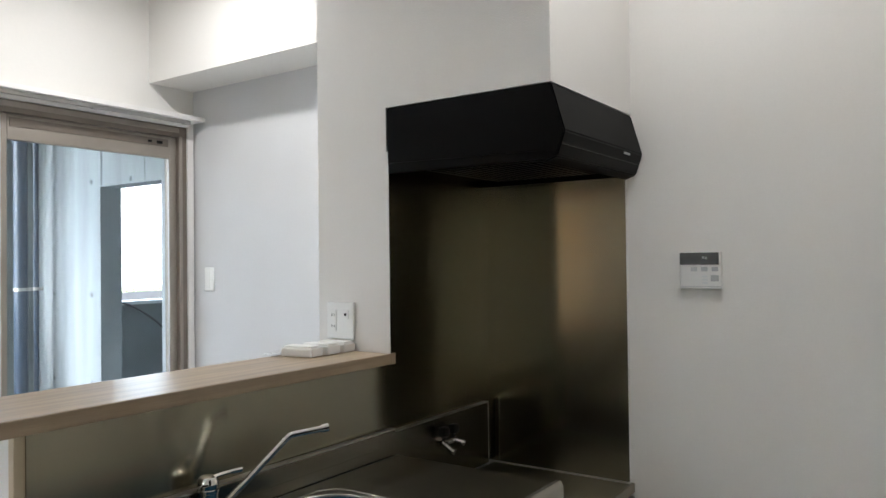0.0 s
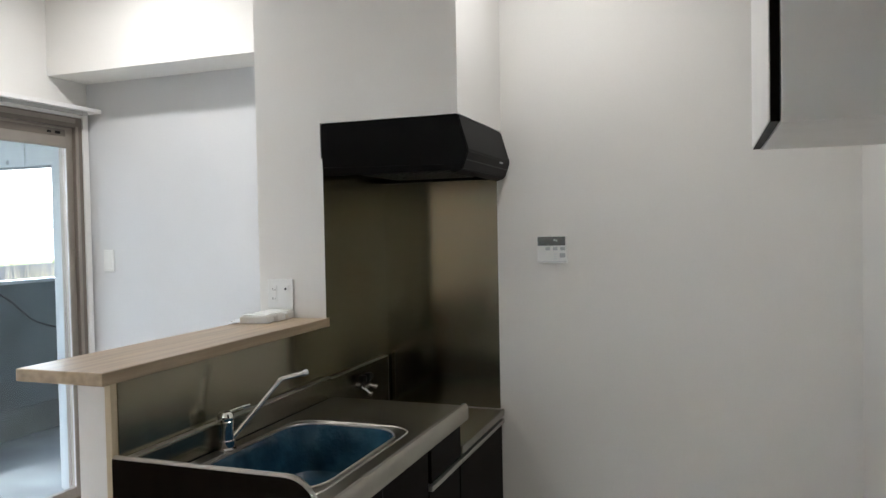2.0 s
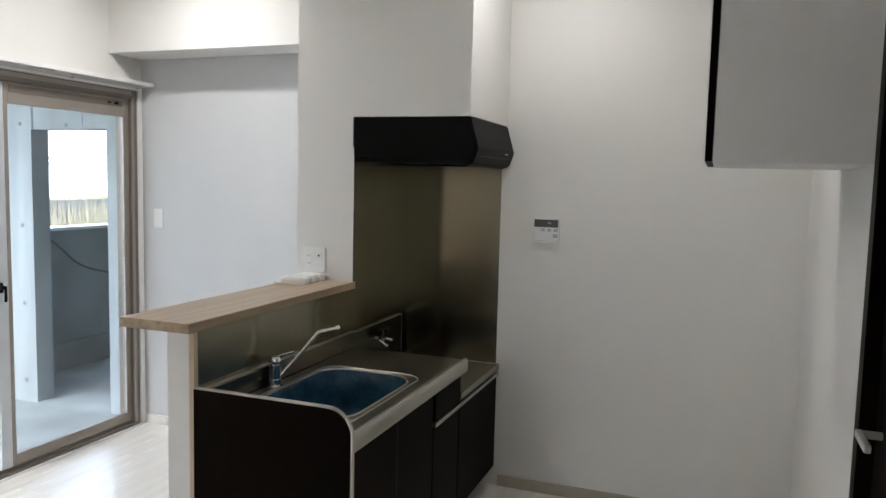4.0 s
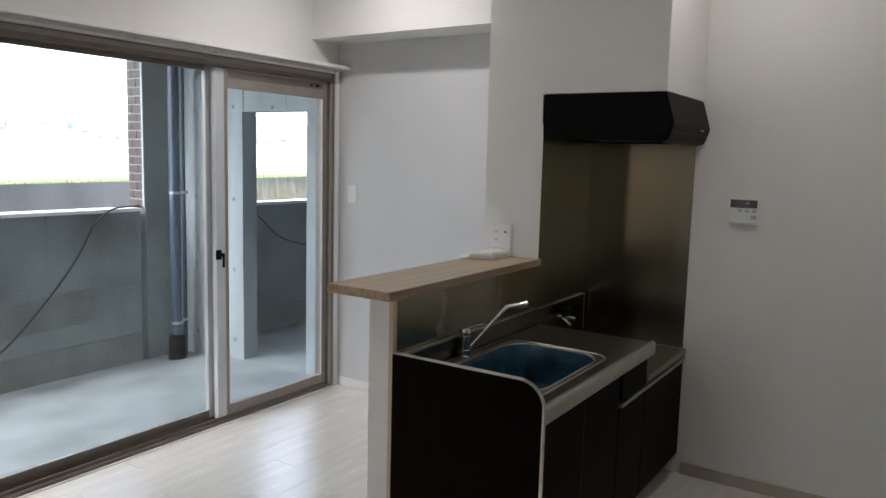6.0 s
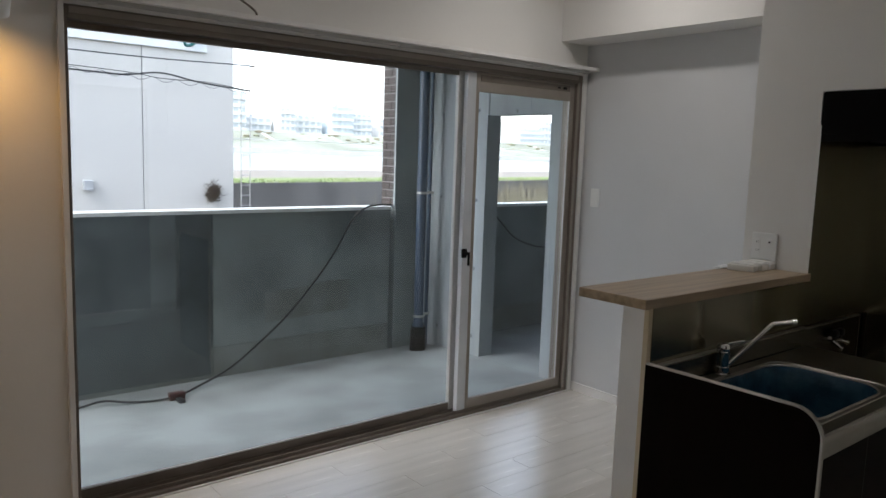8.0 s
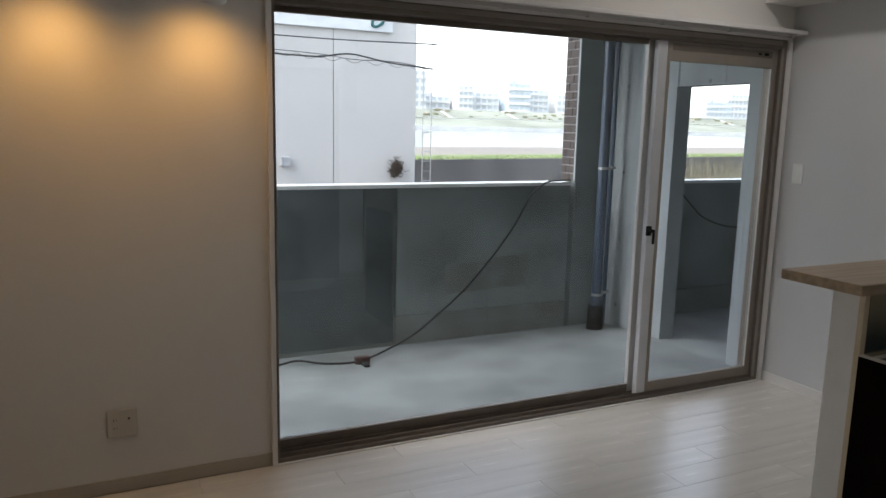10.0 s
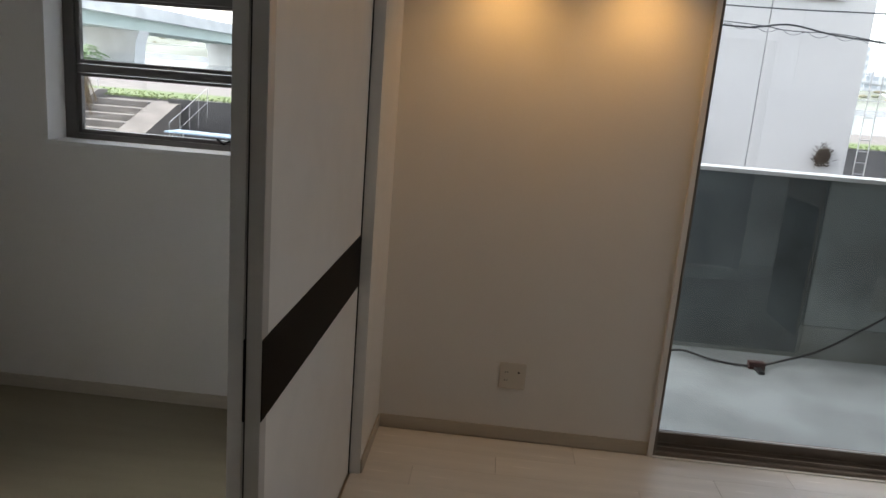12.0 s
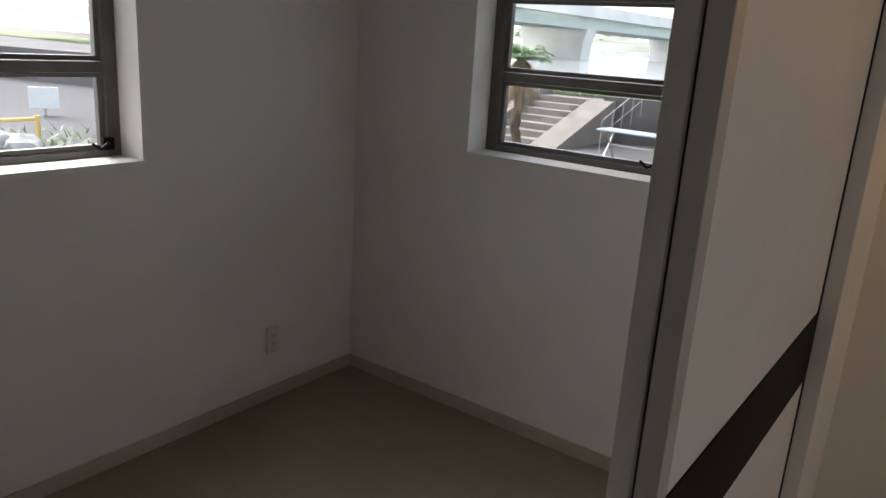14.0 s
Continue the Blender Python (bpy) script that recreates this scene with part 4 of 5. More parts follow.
def wall_spot(x, y, z, aim):
    s = thing("wall_spotlight", x, WIN_Y, z + 0.1, "small pale spotlight on the wall, glowing warm", "spotlight", "wall spotlights")
    bm = bmesh.new()
    bm_cyl(bm, (x, WIN_Y - 0.022, z + 0.14), (x, WIN_Y, z + 0.14), 0.045, 0.048, 24)
    part("base", bm, WHITEPLASTIC, s, smooth=True)
    bm = bmesh.new()
    bm_cyl(bm, (x, WIN_Y - 0.02, z + 0.14), (x, y - 0.02, z + 0.14), 0.010, 0.010, 10)
    part("arm", bm, WHITEPLASTIC, s)
    way = (Vector((x - 0.03, WIN_Y, aim)) - Vector((x, y, z))).normalized()
    p = Vector((x, y, z))
    bm = bmesh.new()
    rings = []
    q = way.to_track_quat("Z", "Y").to_matrix()
    prof = [(0.0, -0.13), (0.040, -0.128), (0.052, -0.10), (0.057, 0.012), (0.054, 0.014), (0.050, -0.012), (0.0, -0.012)]
    for r, d in prof:
        rings.append([bm.verts.new(p + q @ Vector((r * math.cos(a * math.pi / 12), r * math.sin(a * math.pi / 12), d))) for a in range(24)])
    for a, b in zip(rings, rings[1:]):
        for k in range(24):
            bm.faces.new((a[k], a[(k + 1) % 24], b[(k + 1) % 24], b[k]))
    bmesh.ops.remove_doubles(bm, verts=bm.verts, dist=0.0005)
    part("head", bm, WHITEPLASTIC, s, smooth=True)


for sx, sy, sz, aim in SPOTS:
    wall_spot(sx, sy, sz, aim)

# loose cord end above the curtain ledge
bm = bmesh.new()
bm_tube(bm, curve_points([(-2.75, WIN_Y - 0.006, 2.33), (-2.60, WIN_Y - 0.02, 2.295), (-2.42, WIN_Y - 0.04, 2.245), (-2.30, WIN_Y - 0.06, 2.18), (-2.285, WIN_Y - 0.065, 2.147)], 6), 0.005, 8)
solid("loose_cord", bm, BRONZE, "thin brown cord hanging over the curtain ledge", "cord")


# ---- bedroom windows ----
def louvre_window(name, label, m, width, z0, z1, rails, crank):
    """In its own axes: x from the seen edge inwards, y outwards through the wall, z up."""
    w = thing(name, 0, 0, 0, label, "window", kind="structure")
    y0, y1 = 0.135, 0.198
    box_part("window_frame", 0.0, 0.055, y0, y1, z0, z1, BRONZEGREY, w, 0.003)
    box_part("window_frame", width - 0.055, width, y0, y1, z0, z1, BRONZEGREY, w, 0.003)
    box_part("window_frame", 0.055, width - 0.055, y0, y1, z0, z0 + 0.03, BRONZEGREY, w, 0.003)
    box_part("window_frame", 0.055, width - 0.055, y0, y1, z1 - 0.04, z1, BRONZEGREY, w, 0.003)
    edges = [z0 + 0.03] + rails + [z1 - 0.04]
    for a, b in zip(edges, edges[1:]):
        lo, hi = a + (0.028 if a != edges[0] else 0.0), b - (0.012 if b != edges[-1] else 0.0)
        s = thing("louvre", 0, 0, 0)
        s.parent = w
        bm = bmesh.new()
        bm_box(bm, 0.058, 0.075, y0 + 0.012, y0 + 0.04, lo, hi, 0.002)
        bm_box(bm, width - 0.075, width - 0.058, y0 + 0.012, y0 + 0.04, lo, hi, 0.002)
        bm_box(bm, 0.075, width - 0.075, y0 + 0.012, y0 + 0.04, lo, lo + 0.018, 0.002)
        bm_box(bm, 0.075, width - 0.075, y0 + 0.012, y0 + 0.04, hi - 0.014, hi, 0.002)
        part("louvre_frame", bm, BRONZEGREY, s)
        p = box_part("pane", 0.073, width - 0.073, y0 + 0.023, y0 + 0.028, lo + 0.016, hi - 0.012, CLEAR, s)
        p.visible_shadow = False
    for z in rails:
        box_part("rail", 0.055, width - 0.055, y0 + 0.004, y1 - 0.01, z - 0.010, z + 0.026, BRONZEGREY, w, 0.003)
    box_part("reveal", -0.001, 0.006, 0.0, y0, z0, z1, PAINT, w, 0, "white painted reveal")
    box_part("reveal", width - 0.006, width + 0.001, 0.0, y0, z0, z1, PAINT, w, 0, "white painted reveal")
    box_part("reveal", 0.006, width - 0.006, 0.0, y0, z1 - 0.006, z1 + 0.001, PAINT, w, 0, "white painted reveal")
    box_part("window_sill", -0.004, width + 0.004, -0.006, y0, z0 - 0.012, z0 + 0.006, PAINT, w, 0.002, "white painted sill")
    bm = bmesh.new()
    bm_box(bm, crank - 0.02, crank + 0.02, y0 - 0.02, y0, z0 + 0.03, z0 + 0.075, 0.006)
    bm_tube(bm, [(crank, y0 - 0.015, z0 + 0.055), (crank - 0.02, y0 - 0.04, z0 + 0.055), (crank - 0.045, y0 - 0.045, z0 + 0.04), (crank - 0.075, y0 - 0.045, z0 + 0.06)], 0.006, 8)
    part("crank", bm, BLACKPLASTIC, w, "black crank handle")
    w.matrix_world = m
    return w


louvre_window("window_2", "bronze louvre window with a crank in the bedroom", pose(BW[0], WIN_Y, 0), BW[1] - BW[0], BW[2], BW[3], [1.452, 1.772, 2.05], 0.785)
louvre_window("window_3", "bronze louvre window on the bedroom side wall", pose(BED_X, LW[0], 0, 0, 0, 90), LW[1] - LW[0], LW[2], LW[3], [1.418, 1.738, 2.03], LW[1] - LW[0] - 0.06)


# ---- floorboards ----
def floorboards():
    width, length = 0.1515, 0.909
    cache = {}

    def board_mesh(l, w):
        key = (round(l, 3), round(w, 3))
        if key not in cache:
            bm = bmesh.new()
            bm_box(bm, 0.0002, l - 0.0004, 0.0002, w - 0.0005, -0.0118, 0.0, 0.0)
            top = [e for e in bm.edges if all(v.co.z > -0.001 for v in e.verts)]
            bmesh.ops.bevel(bm, geom=top, offset=0.0006, segments=1, affect="EDGES")
            cache[key] = mesh_from("floorboard", bm, PLANK)
        return cache[key]

    def fill(x0, x1, y0, y1):
        y, row = y1, 0
        while y - 0.02 > y0:
            w = min(width, y - y0)
            x = x0 - (row * 0.37 % 1.0) * length
            while x < x1 - 0.001:
                a, b = max(x, x0), min(x + length, x1)
                if b - a > 0.02:
                    ob = new("floorboard", board_mesh(b - a, w))
                    ob.parent = floor
                    ob.location = (a, y - w, 0.0)
                x += length
            y -= width
            row += 1
    fill(-4.32, 0.05, RIGHT_Y, WIN_Y - 0.0125)


floorboards()


# ---- outdoors ----
bm = bmesh.new()
bm_box(bm, -900, 900, FY + 0.2, 1500, GROUND - 3.0, GROUND)
bm_box(bm, -900, BED_X - 0.3, -900, FY + 0.2, GROUND - 3.0, GROUND)
solid("ground", bm, ASPHALT, "grey asphalt yard below the house", "ground", kind="structure")
def bank_y(x):
    """The river wall runs straight past the steps, then slants away."""
    return 20.0 + 0.19 * max(0.0, x + 13.5)


def bank_strip(name, o0, o1, z0, z1, material, label, category, x0=-300, x1=220):
    xs = [x0] + ([-13.5] if x0 < -13.5 < x1 else []) + [x1]
    bm = bmesh.new()
    bm_prism(bm, [(x, bank_y(x) + o0) for x in xs] + [(x, bank_y(x) + o1) for x in reversed(xs)], "z", z0, z1)
    return solid(name, bm, material, label, category, kind="structure")


bank_strip("embankment", 0.0, 0.5, GROUND, 0.30, EMBANK, "weathered dark concrete river embankment", "embankment", -13.5)
bank_strip("embankment", 0.0, 0.5, GROUND, 0.30, EMBANK, "weathered dark concrete river embankment", "embankment", -300, -15.8)
bank_strip("embankment_top", 0.5, 15.0, GROUND, 0.27, EMBANK, "grey embankment crest behind the wall", "embankment")
bm = bmesh.new()
bm_prism(bm, [(-16.5, 20.02), (-52.0, 9.0), (-90.0, 4.0), (-90.0, 20.4), (-16.5, 20.4)], "z", GROUND - 0.2, 0.26)
solid("embankment_bend", bm, EMBANK, "dark concrete embankment bending towards the house", "embankment", kind="structure")
bank_strip("turf", 0.5, 4.0, 0.27, 0.305, GRASS, "strip of turf on the embankment", "grass")
bank_strip("river_path", 4.0, 14.5, 0.27, 0.30, STEPS, "pale concrete path along the river", "path")
wall("river", [(-900, 900, 33.5, 262.0, GROUND - 2.0, 0.05)], WATER, "broad pale river under a bright sky", "water")
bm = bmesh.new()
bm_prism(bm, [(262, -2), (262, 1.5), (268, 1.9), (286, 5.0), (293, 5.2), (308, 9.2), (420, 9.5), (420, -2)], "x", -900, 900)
solid("far_bank", bm, FARGREEN, "terraced green far river bank, paled by haze", "bank", kind="structure")
bm = bmesh.new()
bm_box(bm, -900, 900, 261.4, 261.98, -1, 1.7)
bm_box(bm, -900, 900, 286.5, 292.5, 5.1, 5.45)
for k in range(22):
    x = -300 + k * 34
    bm_prism(bm, [(294, 5.35), (308, 9.1), (308, 9.35), (294, 5.6)], "x", x, x + 1.2)
solid("far_bank_wall", bm, BRIDGEGREY, "grey flood walls and ramps on the far bank", "embankment", kind="structure")

# grass along the top of the embankment
bm = bmesh.new()
for k in range(14000):
    x = random.uniform(-48, 60)
    y = bank_y(x) + 0.1 + 2.8 * random.random() ** 1.8
    h = random.uniform(0.02, 0.08)
    a, t = random.uniform(0, math.pi), random.uniform(-0.08, 0.08)
    c, s = math.cos(a) * 0.05, math.sin(a) * 0.05
    v = [bm.verts.new(p) for p in ((x - c, y - s, 0.27), (x + c, y + s, 0.27), (x + t, y + t * 0.5, 0.29 + h))]
    bm.faces.new(v)
tagged(solid("grass", bm, GRASS, "green grass along the embankment's top", "grass"), kind="stuff")
# dry weeds in front of the wall
bm = bmesh.new()
for k in range(620):
    x = random.gauss(24.5, 3.6)
    y = bank_y(x) + random.uniform(-1.0, -0.1)
    h = random.uniform(0.4, 1.7)
    dx = random.uniform(-0.3, 0.3)
    v = [bm.verts.new(p) for p in ((x - 0.03, y, GROUND + 0.1), (x + 0.03, y, GROUND + 0.1), (x + dx, y + random.uniform(-0.2, 0.2), GROUND + h))]
    bm.faces.new(v)
tagged(solid("dry_weeds", bm, DRYWEED, "pale dry weeds before the embankment wall", "weeds"), kind="stuff")


def neighbour():
    b = thing("neighbour_house", -4, 10, GROUND, "cream panelled neighbouring house with a sign board", "house")
    bm = bmesh.new()
    bm_box(bm, -7.5, 1.17, 10.02, 19.0, GROUND, 6.5)
    part("wall", bm, JOINTGREY, b)
    panels = []
    for half in (2.36, 1.36):
        bm = bmesh.new()
        bm_box(bm, -0.7, 0.7, -0.02, 0.0, -half, half, 0.006)
        panels.append(mesh_from("facade_panel", bm, PANEL))
    x = 0.490
    while x > -7.5:
        for me, z in zip(panels, (1.37, 5.10)):
            p = new("facade_panel", me)
            p.parent = b
            p.matrix_parent_inverse = Matrix.Translation(-b.location)
            p.location = (x, 10.018, z)
        x -= 1.412
    bm = bmesh.new()
    bm_box(bm, -7.4, 0.75, 9.94, 9.996, 3.0, 3.95, 0.01)
    sign = part("sign_board", bm, CAPPAINT, b, "white sign board with a dark teal mark")
    bm = bmesh.new()
    ring = [(0.50 + 0.085 * math.cos(a) + 0.06 * math.sin(a), 9.93, 3.17 + 0.10 * math.sin(a)) for a in [k * math.pi / 12 for k in range(25)]]
    bm_tube(bm, ring, 0.022, 8)
    bm_tube(bm, [(0.56, 9.93, 3.12), (0.66, 9.93, 3.42)], 0.022, 8)
    part("mark", bm, TEAL, sign)
    bm = bmesh.new()
    bm_box(bm, -1.07, -0.94, 9.89, 9.999, 0.90, 1.04, 0.015)
    bm_box(bm, -1.05, -0.96, 9.87, 9.89, 0.89, 0.93, 0.004)
    part("vent_hood", bm, GREYPLASTIC, b)
    box_part("roof", -7.7, 1.3, 9.8, 19.2, 6.5, 6.7, FARWALL, b)


JOINTGREY = mat("panel_joint", (0.22, 0.22, 0.22), 0.9)
neighbour()

# a bird's nest of twigs against the facade
bm = bmesh.new()
for k in range(420):
    c = Vector((0.826, 9.93, 0.86)) + Vector((random.gauss(0, 0.05), random.gauss(0, 0.03), random.gauss(0, 0.062)))
    d = Vector((random.gauss(0, 1), random.gauss(0, 0.6), random.gauss(0, 1))).normalized() * random.uniform(0.02, 0.045)
    bm_cyl(bm, c - d, c + d, 0.005, 0.003, 4)
solid("nest", bm, TWIG, "dark tangle of twigs stuck to the facade", "nest")

for name, pts, r in (("overhead_wire", [(-6.9, 9.99, 2.95), (-1.2, 9.6, 2.80), (1.15, 9.6, 2.83), (1.36, 9.75, 2.84)], 0.009),
                     ("overhead_wire", [(-6.9, 9.99, 2.70), (-1.2, 9.5, 2.53), (-0.55, 9.5, 2.535), (-0.10, 9.5, 2.59), (0.5, 9.5, 2.50), (1.36, 9.745, 2.46)], 0.012),
                     ("overhead_wire", [(-6.9, 9.99, 2.76), (-1.2, 9.55, 2.59), (-0.1, 9.55, 2.52), (0.6, 9.55, 2.52), (1.36, 9.75, 2.46)], 0.006)):
    bm = bmesh.new()
    bm_tube(bm, curve_points(pts, 10), r, 6)
    solid(name, bm, CABLE, "dark overhead wire before the facade", "wire", smooth=True)
bm = bmesh.new()
bm_tube(bm, [(-1.6 + 0.0497 * k, 9.52 + 0.0038 * k * (k > 55) * 1.0 + 0.03 * math.sin(k * 0.9), 2.555 - 0.02 * k / 10 + 0.03 * math.cos(k * 0.9)) for k in range(61)], 0.004, 5)
solid("overhead_wire", bm, CABLE, "thin spiral wire wound round the cable", "wire")


def mast():
    p = thing("utility_ladder", 1.35, 9.75, GROUND, "thin grey steel ladder frame beside the house", "ladder")
    for x in (1.21, 1.36):
        bm = bmesh.new()
        bm_cyl(bm, (x, 9.75, GROUND), (x, 9.75, 2.86), 0.008, 0.008, 8)
        part("rail", bm, ALUMINIUM, p)
    for z in (-0.7, -0.4, -0.1, 0.2, 0.5, 0.66, 0.82, 0.98, 1.14, 1.45, 1.9, 2.3, 2.8):
        bm = bmesh.new()
        bm_cyl(bm, (1.21, 9.75, z), (1.36, 9.75, z), 0.006, 0.006, 6)
        part("rung", bm, ALUMINIUM, p)


mast()


# ---- city on the far bank ----
def tower(x, y, w, d, h, floors, bays, material, label):
    b = thing("apartment_block", x, y, 9.4, label, "building", "blocks on the far bank")
    box_part("wall", x - w / 2, x + w / 2, y, y + d, 9.3, 9.4 + h, material, b)
    fh = h / floors
    bm = bmesh.new()
    bm_box(bm, -w / 2 * 0.96, w / 2 * 0.96, -0.9, 0.0, 0.0, fh * 0.38, 0.0)
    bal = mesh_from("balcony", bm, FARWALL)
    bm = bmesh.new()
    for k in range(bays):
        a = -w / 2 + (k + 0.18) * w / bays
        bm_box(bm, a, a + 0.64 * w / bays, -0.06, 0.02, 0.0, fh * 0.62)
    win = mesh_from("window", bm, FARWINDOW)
    for f in range(floors):
        for me, nm, dz in ((bal, "balcony", 0.0), (win, "window", fh * 0.3)):
            o = new(nm, me)
            o.parent = b
            o.matrix_parent_inverse = Matrix.Translation(-b.location)
            o.location = (x, y, 9.5 + f * fh + dz)
            if nm == "window":
                tagged(o, kind="stuff")
    box_part("roof", x - w / 2 * 0.5, x - w / 2 * 0.2, y + 2, y + d * 0.6, 9.4 + h, 9.4 + h + 1.6, material, b)


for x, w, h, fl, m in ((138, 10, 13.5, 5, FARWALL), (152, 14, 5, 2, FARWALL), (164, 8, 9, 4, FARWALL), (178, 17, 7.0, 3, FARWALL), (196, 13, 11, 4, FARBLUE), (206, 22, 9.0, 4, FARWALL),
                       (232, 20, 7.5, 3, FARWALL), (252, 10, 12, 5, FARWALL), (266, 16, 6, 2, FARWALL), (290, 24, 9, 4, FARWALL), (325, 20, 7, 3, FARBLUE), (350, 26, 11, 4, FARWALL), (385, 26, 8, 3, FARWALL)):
    tower(x, 318 + (x * 7) % 13, w, 14, h * 1.3, fl, max(3, int(w / 3)), m, "haze-paled apartment block across the river")
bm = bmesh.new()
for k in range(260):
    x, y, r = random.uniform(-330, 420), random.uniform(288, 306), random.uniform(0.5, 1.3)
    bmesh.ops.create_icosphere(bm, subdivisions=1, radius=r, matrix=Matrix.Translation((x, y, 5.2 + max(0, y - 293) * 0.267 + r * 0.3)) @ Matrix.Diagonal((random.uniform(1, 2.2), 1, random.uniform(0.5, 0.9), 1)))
tagged(solid("far_bushes", bm, FARTREE, "low bushes and trees along the far bank, paled by haze", "bushes"), kind="stuff")


# ---- bridge seen from the bedroom ----
def bridge():
    b = thing("road_bridge", -62, 120, -1, "pale concrete road bridge crossing the river", "bridge")
    box_part("deck", -70, -56, 30, 300, 6.3, 7.3, BRIDGEGREY, b)
    for x in (-69.5, -56.5):
        box_part("kerb", x - 0.25, x + 0.25, 30, 300, 7.3, 8.1, BRIDGEGREY, b)
    for x in (-68, -63, -58):
        box_part("girder", x - 0.5, x + 0.5, 30, 300, 4.6, 6.3, GREENPAINT, b)
    for y in range(36, 300, 12):
        box_part("cross_beam", -67.5, -58.5, y, y + 0.5, 5.0, 6.2, GREENPAINT, b)
    for y in (54, 108, 162, 216):
        bm = bmesh.new()
        bm_prism(bm, [(-69, 4.6), (-57, 4.6), (-57.6, 2.8), (-58.0, -2), (-68.0, -2), (-68.4, 2.8)], "y", y - 1.6, y + 1.6)
        part("pier", bm, BRIDGEGREY, b)
    rail = box_part("handrail", -56.35, -56.28, 30, 300, 8.9, 9.0, ALUMINIUM, b)
    bm = bmesh.new()
    for k in range(90):
        bm_box(bm, -56.36, -56.27, 30 + 3 * k, 30.1 + 3 * k, 8.1, 8.9)
    part("rail_posts", bm, ALUMINIUM, rail)


bridge()


# ---- yard before the embankment ----
def stairs():
    s = thing("concrete_stairs", -15.1, 18.5, GROUND, "worn pale concrete steps up the embankment", "stairs", kind="structure")
    n = 7
    for k in range(n):
        z = GROUND + (k + 1) * 1.18 / n
        y = 16.9 + k * 0.46
        box_part("step", -15.55, -13.95, y, 20.6, z - 1.18 / n, z, STEPS, s, 0.012)
    bm = bmesh.new()
    bm_prism(bm, [(16.5, GROUND), (20.4, GROUND), (20.4, 0.20), (19.8, 0.16), (16.5, GROUND + 0.03)], "x", -13.95, -13.15)
    part("ramp", bm, STEPS, s)
    bm = bmesh.new()
    bm_prism(bm, [(16.7, GROUND), (20.4, GROUND), (20.4, 0.42), (19.9, 0.42), (16.7, GROUND + 0.25)], "x", -15.9, -15.55)
    part("kerb", bm, STEPS, s)


stairs()


def stair_rail(x, y0, y1, z0, z1, label):
    r = thing("stair_rail", x, y0, z0, label, "railing", "railings by the steps")
    bm = bmesh.new()
    bm_tube(bm, [(x, y0, z0 + 0.85), (x, y1, z1 + 0.85)], 0.010, 8)
    part("handrail", bm, ALUMINIUM, r)
    bm = bmesh.new()
    bm_tube(bm, [(x, y0, z0 + 0.45), (x, y1, z1 + 0.45)], 0.006, 8)
    part("middle_rail", bm, ALUMINIUM, r)
    for k in range(5):
        t = k / 4
        y, z = y0 + (y1 - y0) * t, z0 + (z1 - z0) * t
        bm = bmesh.new()
        bm_cyl(bm, (x, y, z), (x, y, z + 0.85), 0.008, 0.008, 8)
        part("post", bm, ALUMINIUM, r)


stair_rail(-15.72, 17.0, 20.2, -0.80, 0.40, "pale steel handrail beside the steps")
stair_rail(-12.3, 17.4, 19.9, -1.0, -0.15, "thin steel railing before the embankment")


def palm(px, py, height):
    p = thing("palm_tree", px, py, GROUND, "young palm with drooping green and dry fronds", "palm")
    bm = bmesh.new()
    rings = 14
    bm_tube(bm, [(px + 0.04 * math.sin(k), py, GROUND + height * k / rings) for k in range(rings + 1)], 0.12, 10)
    for v in bm.verts:
        v.co.x += random.uniform(-0.03, 0.03)
        v.co.y += random.uniform(-0.03, 0.03)
    part("trunk", bm, BARK, p)
    top = Vector((px, py, GROUND + height))

    def frond(a, rise, fall, l, material, name):
        bm = bmesh.new()
        spine = []
        for k in range(11):
            t = k / 10
            spine.append(top + Vector((math.cos(a) * l * t, math.sin(a) * l * t, rise * t - fall * t * t)))
        bm_tube(bm, spine, 0.010, 4)
        side = Vector((-math.sin(a), math.cos(a), 0))
        for k in range(1, 11):
            for q in (0, 0.2, 0.4, 0.6, 0.8):
                t = k - q
                i = min(int(t), 9)
                c = spine[i].lerp(spine[i + 1], t - i)
                d = (spine[i + 1] - spine[i]).normalized()
                ll = 0.30 * (1 - 0.8 * abs(t / 10 - 0.45)) * random.uniform(0.75, 1.15)
                for sg in (-1, 1):
                    tip = c + (sg * side * 0.75 + d * 0.8 + Vector((0, 0, random.uniform(-0.45, 0.1)))) * ll
                    bm.faces.new([bm.verts.new(c - d * 0.011), bm.verts.new(c + d * 0.011), bm.verts.new(tip)])
        part(name, bm, material, p)
    for k in range(26):
        up = random.uniform(0.25, 1.0)
        frond(k * 2.4, up, up * 0.55 + 0.12, random.uniform(0.5, 0.85), LEAF, "frond")
    for k in range(24):
        frond(k * 0.53, 0.12, random.uniform(0.8, 1.35), random.uniform(0.3, 0.55), DRYLEAF, "dry_frond")


palm(-13.45, 15.0, 2.25)


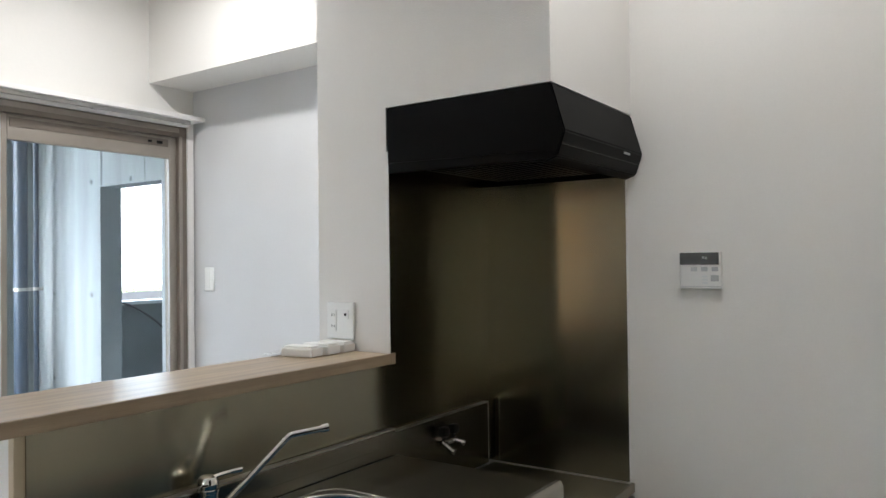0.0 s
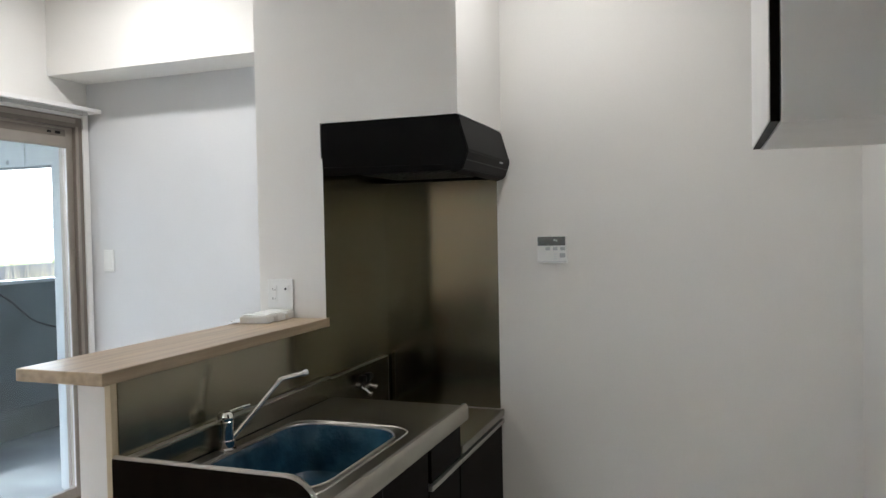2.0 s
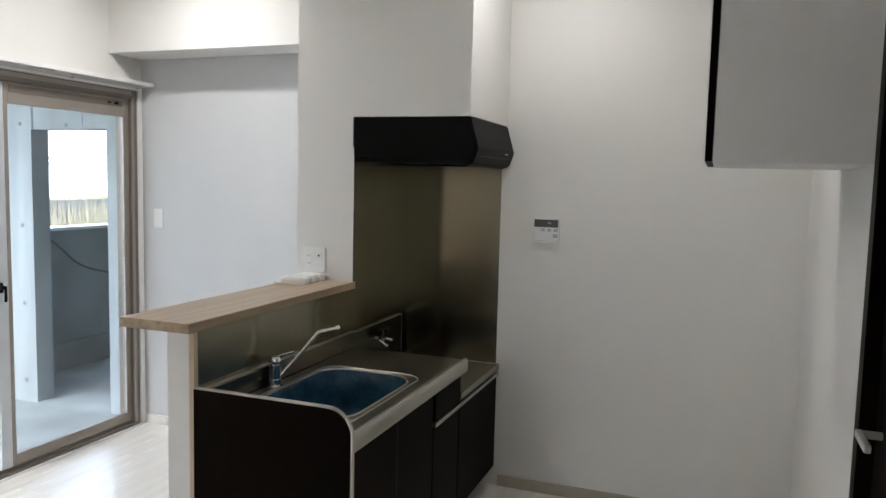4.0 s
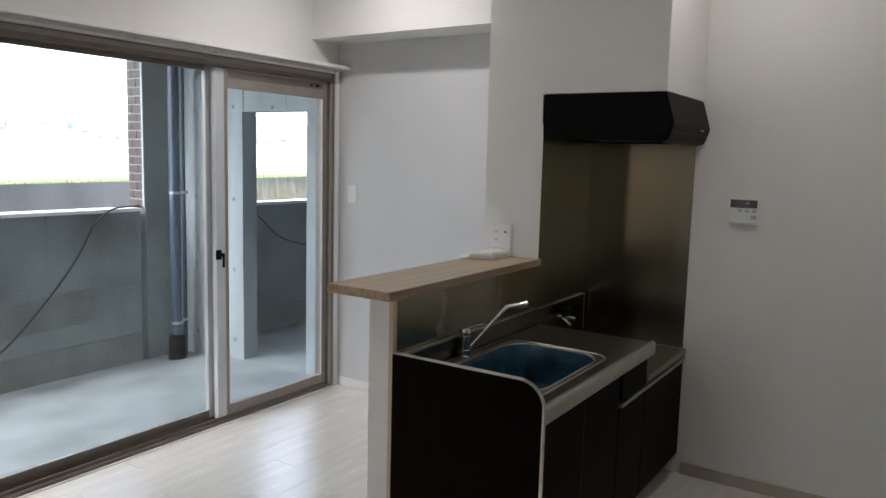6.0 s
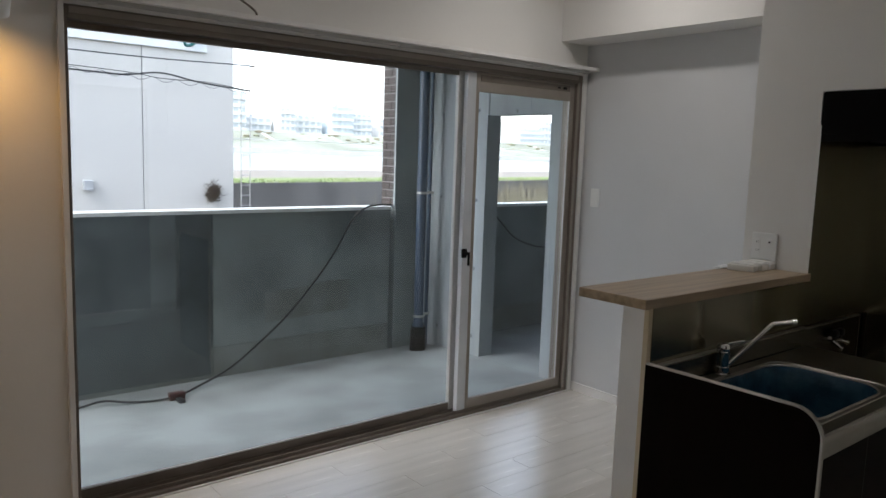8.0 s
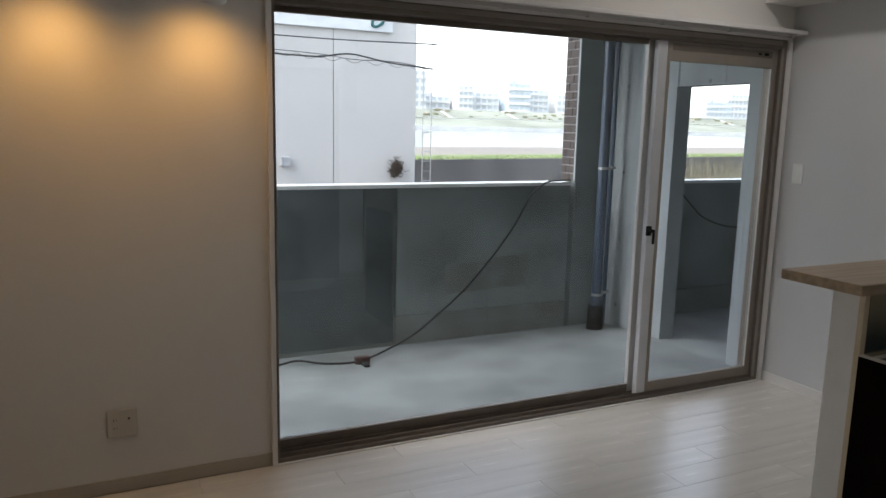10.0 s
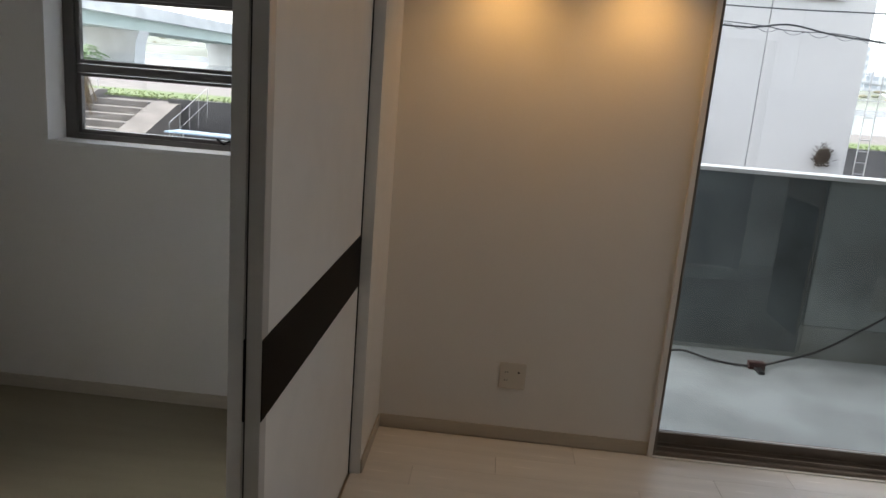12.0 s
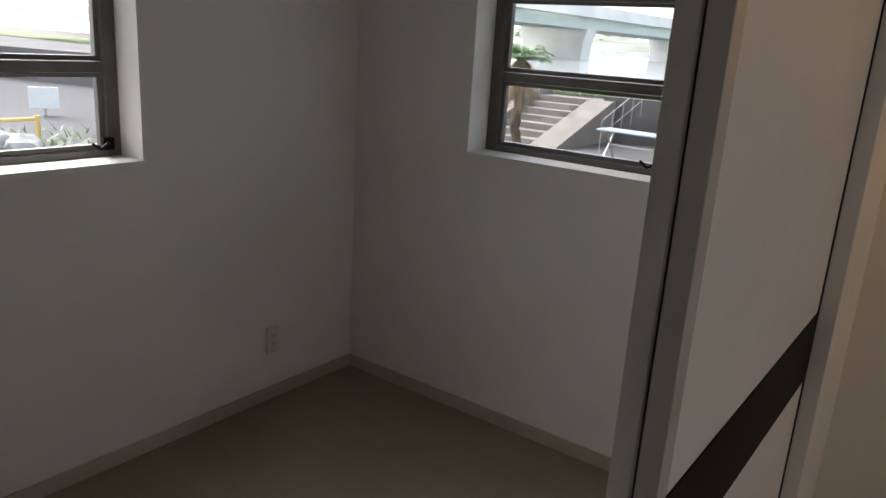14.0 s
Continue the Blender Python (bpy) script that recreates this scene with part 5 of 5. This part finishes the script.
def slat_bench(x, y, w, rz):
    b = thing("slatted_table", 0, 0, 0, "pale blue slatted outdoor table on the yard", "table", "slatted tables")
    for k in range(4):
        box_part("slat", -w / 2, w / 2, -0.32 + k * 0.17, -0.20 + k * 0.17, 0.70, 0.74, BENCHBLUE, b, 0.006)
    for sx in (-1, 1):
        bm = bmesh.new()
        bm_cyl(bm, (sx * w * 0.38, -0.25, 0.0), (sx * w * 0.38, 0.2, 0.70), 0.025, 0.025, 8)
        bm_cyl(bm, (sx * w * 0.38, 0.25, 0.0), (sx * w * 0.38, -0.2, 0.70), 0.025, 0.025, 8)
        part("leg", bm, STEEL_RIM, b)
    box_part("stretcher", -w * 0.38, w * 0.38, -0.02, 0.02, 0.34, 0.38, STEEL_RIM, b)
    b.matrix_world = pose(x, y, GROUND, 0, 0, rz)


slat_bench(-10.95, 16.6, 2.0, -6)
slat_bench(-17.8, 17.6, 2.0, 8)


def notice(x, y):
    s = thing("notice_board", x, y, GROUND, "blank white notice board on a post", "sign")
    bm = bmesh.new()
    bm_cyl(bm, (x, y, GROUND), (x, y, -0.40), 0.04, 0.04, 10)
    part("post", bm, ALUMINIUM, s)
    bm = bmesh.new()
    bm_box(bm, -0.36, 0.36, -0.03, 0.03, -0.28, 0.28, 0.01)
    board = part("board", bm, CAPPAINT, s)
    board.matrix_parent_inverse = Matrix()
    board.matrix_local = pose(0.065, -0.04, 0.46, 0, 0, 58)


notice(-24.6, 9.1)
bm = bmesh.new()
bm_cyl(bm, (-19.4, 6.45, GROUND), (-19.4, 6.45, -0.35), 0.05, 0.05, 10)
bm_cyl(bm, (-19.4, 6.45, -0.42), (-20.5, 3.0, -0.55), 0.04, 0.04, 10)
solid("yellow_barrier", bm, YELLOW, "faded yellow pipe barrier beside rocks", "barrier")
for k in range(9):
    bm = bmesh.new()
    bmesh.ops.create_icosphere(bm, subdivisions=2, radius=1.0)
    sc = Vector((random.uniform(0.25, 0.45), random.uniform(0.25, 0.45), random.uniform(0.16, 0.28)))
    for v in bm.verts:
        v.co = Vector((v.co.x * sc.x, v.co.y * sc.y, v.co.z * sc.z)) * (1 + 0.3 * noise.noise(v.co * 1.7 + Vector((k, 0, 0))))
    bmesh.ops.translate(bm, verts=bm.verts, vec=(-18.6 + random.uniform(-1.2, 1.2), 5.6 + random.uniform(-1.6, 1.0), GROUND + 0.10))
    solid("boulder", bm, STONE, "pale rough boulder in a planted bed", "rock", "boulders in the bed")
bm = bmesh.new()
for k in range(900):
    x, y, h = random.gauss(-19.2, 1.6), random.gauss(5.4, 1.6), random.uniform(0.06, 0.22)
    a = random.uniform(0, 6.3)
    v = [bm.verts.new(q) for q in ((x - 0.04, y, GROUND), (x + 0.04, y, GROUND), (x + 0.2 * math.cos(a), y + 0.2 * math.sin(a), GROUND + h))]
    bm.faces.new(v)
tagged(solid("bed_plants", bm, LEAF, "low green plants between the boulders", "plants"), kind="stuff")
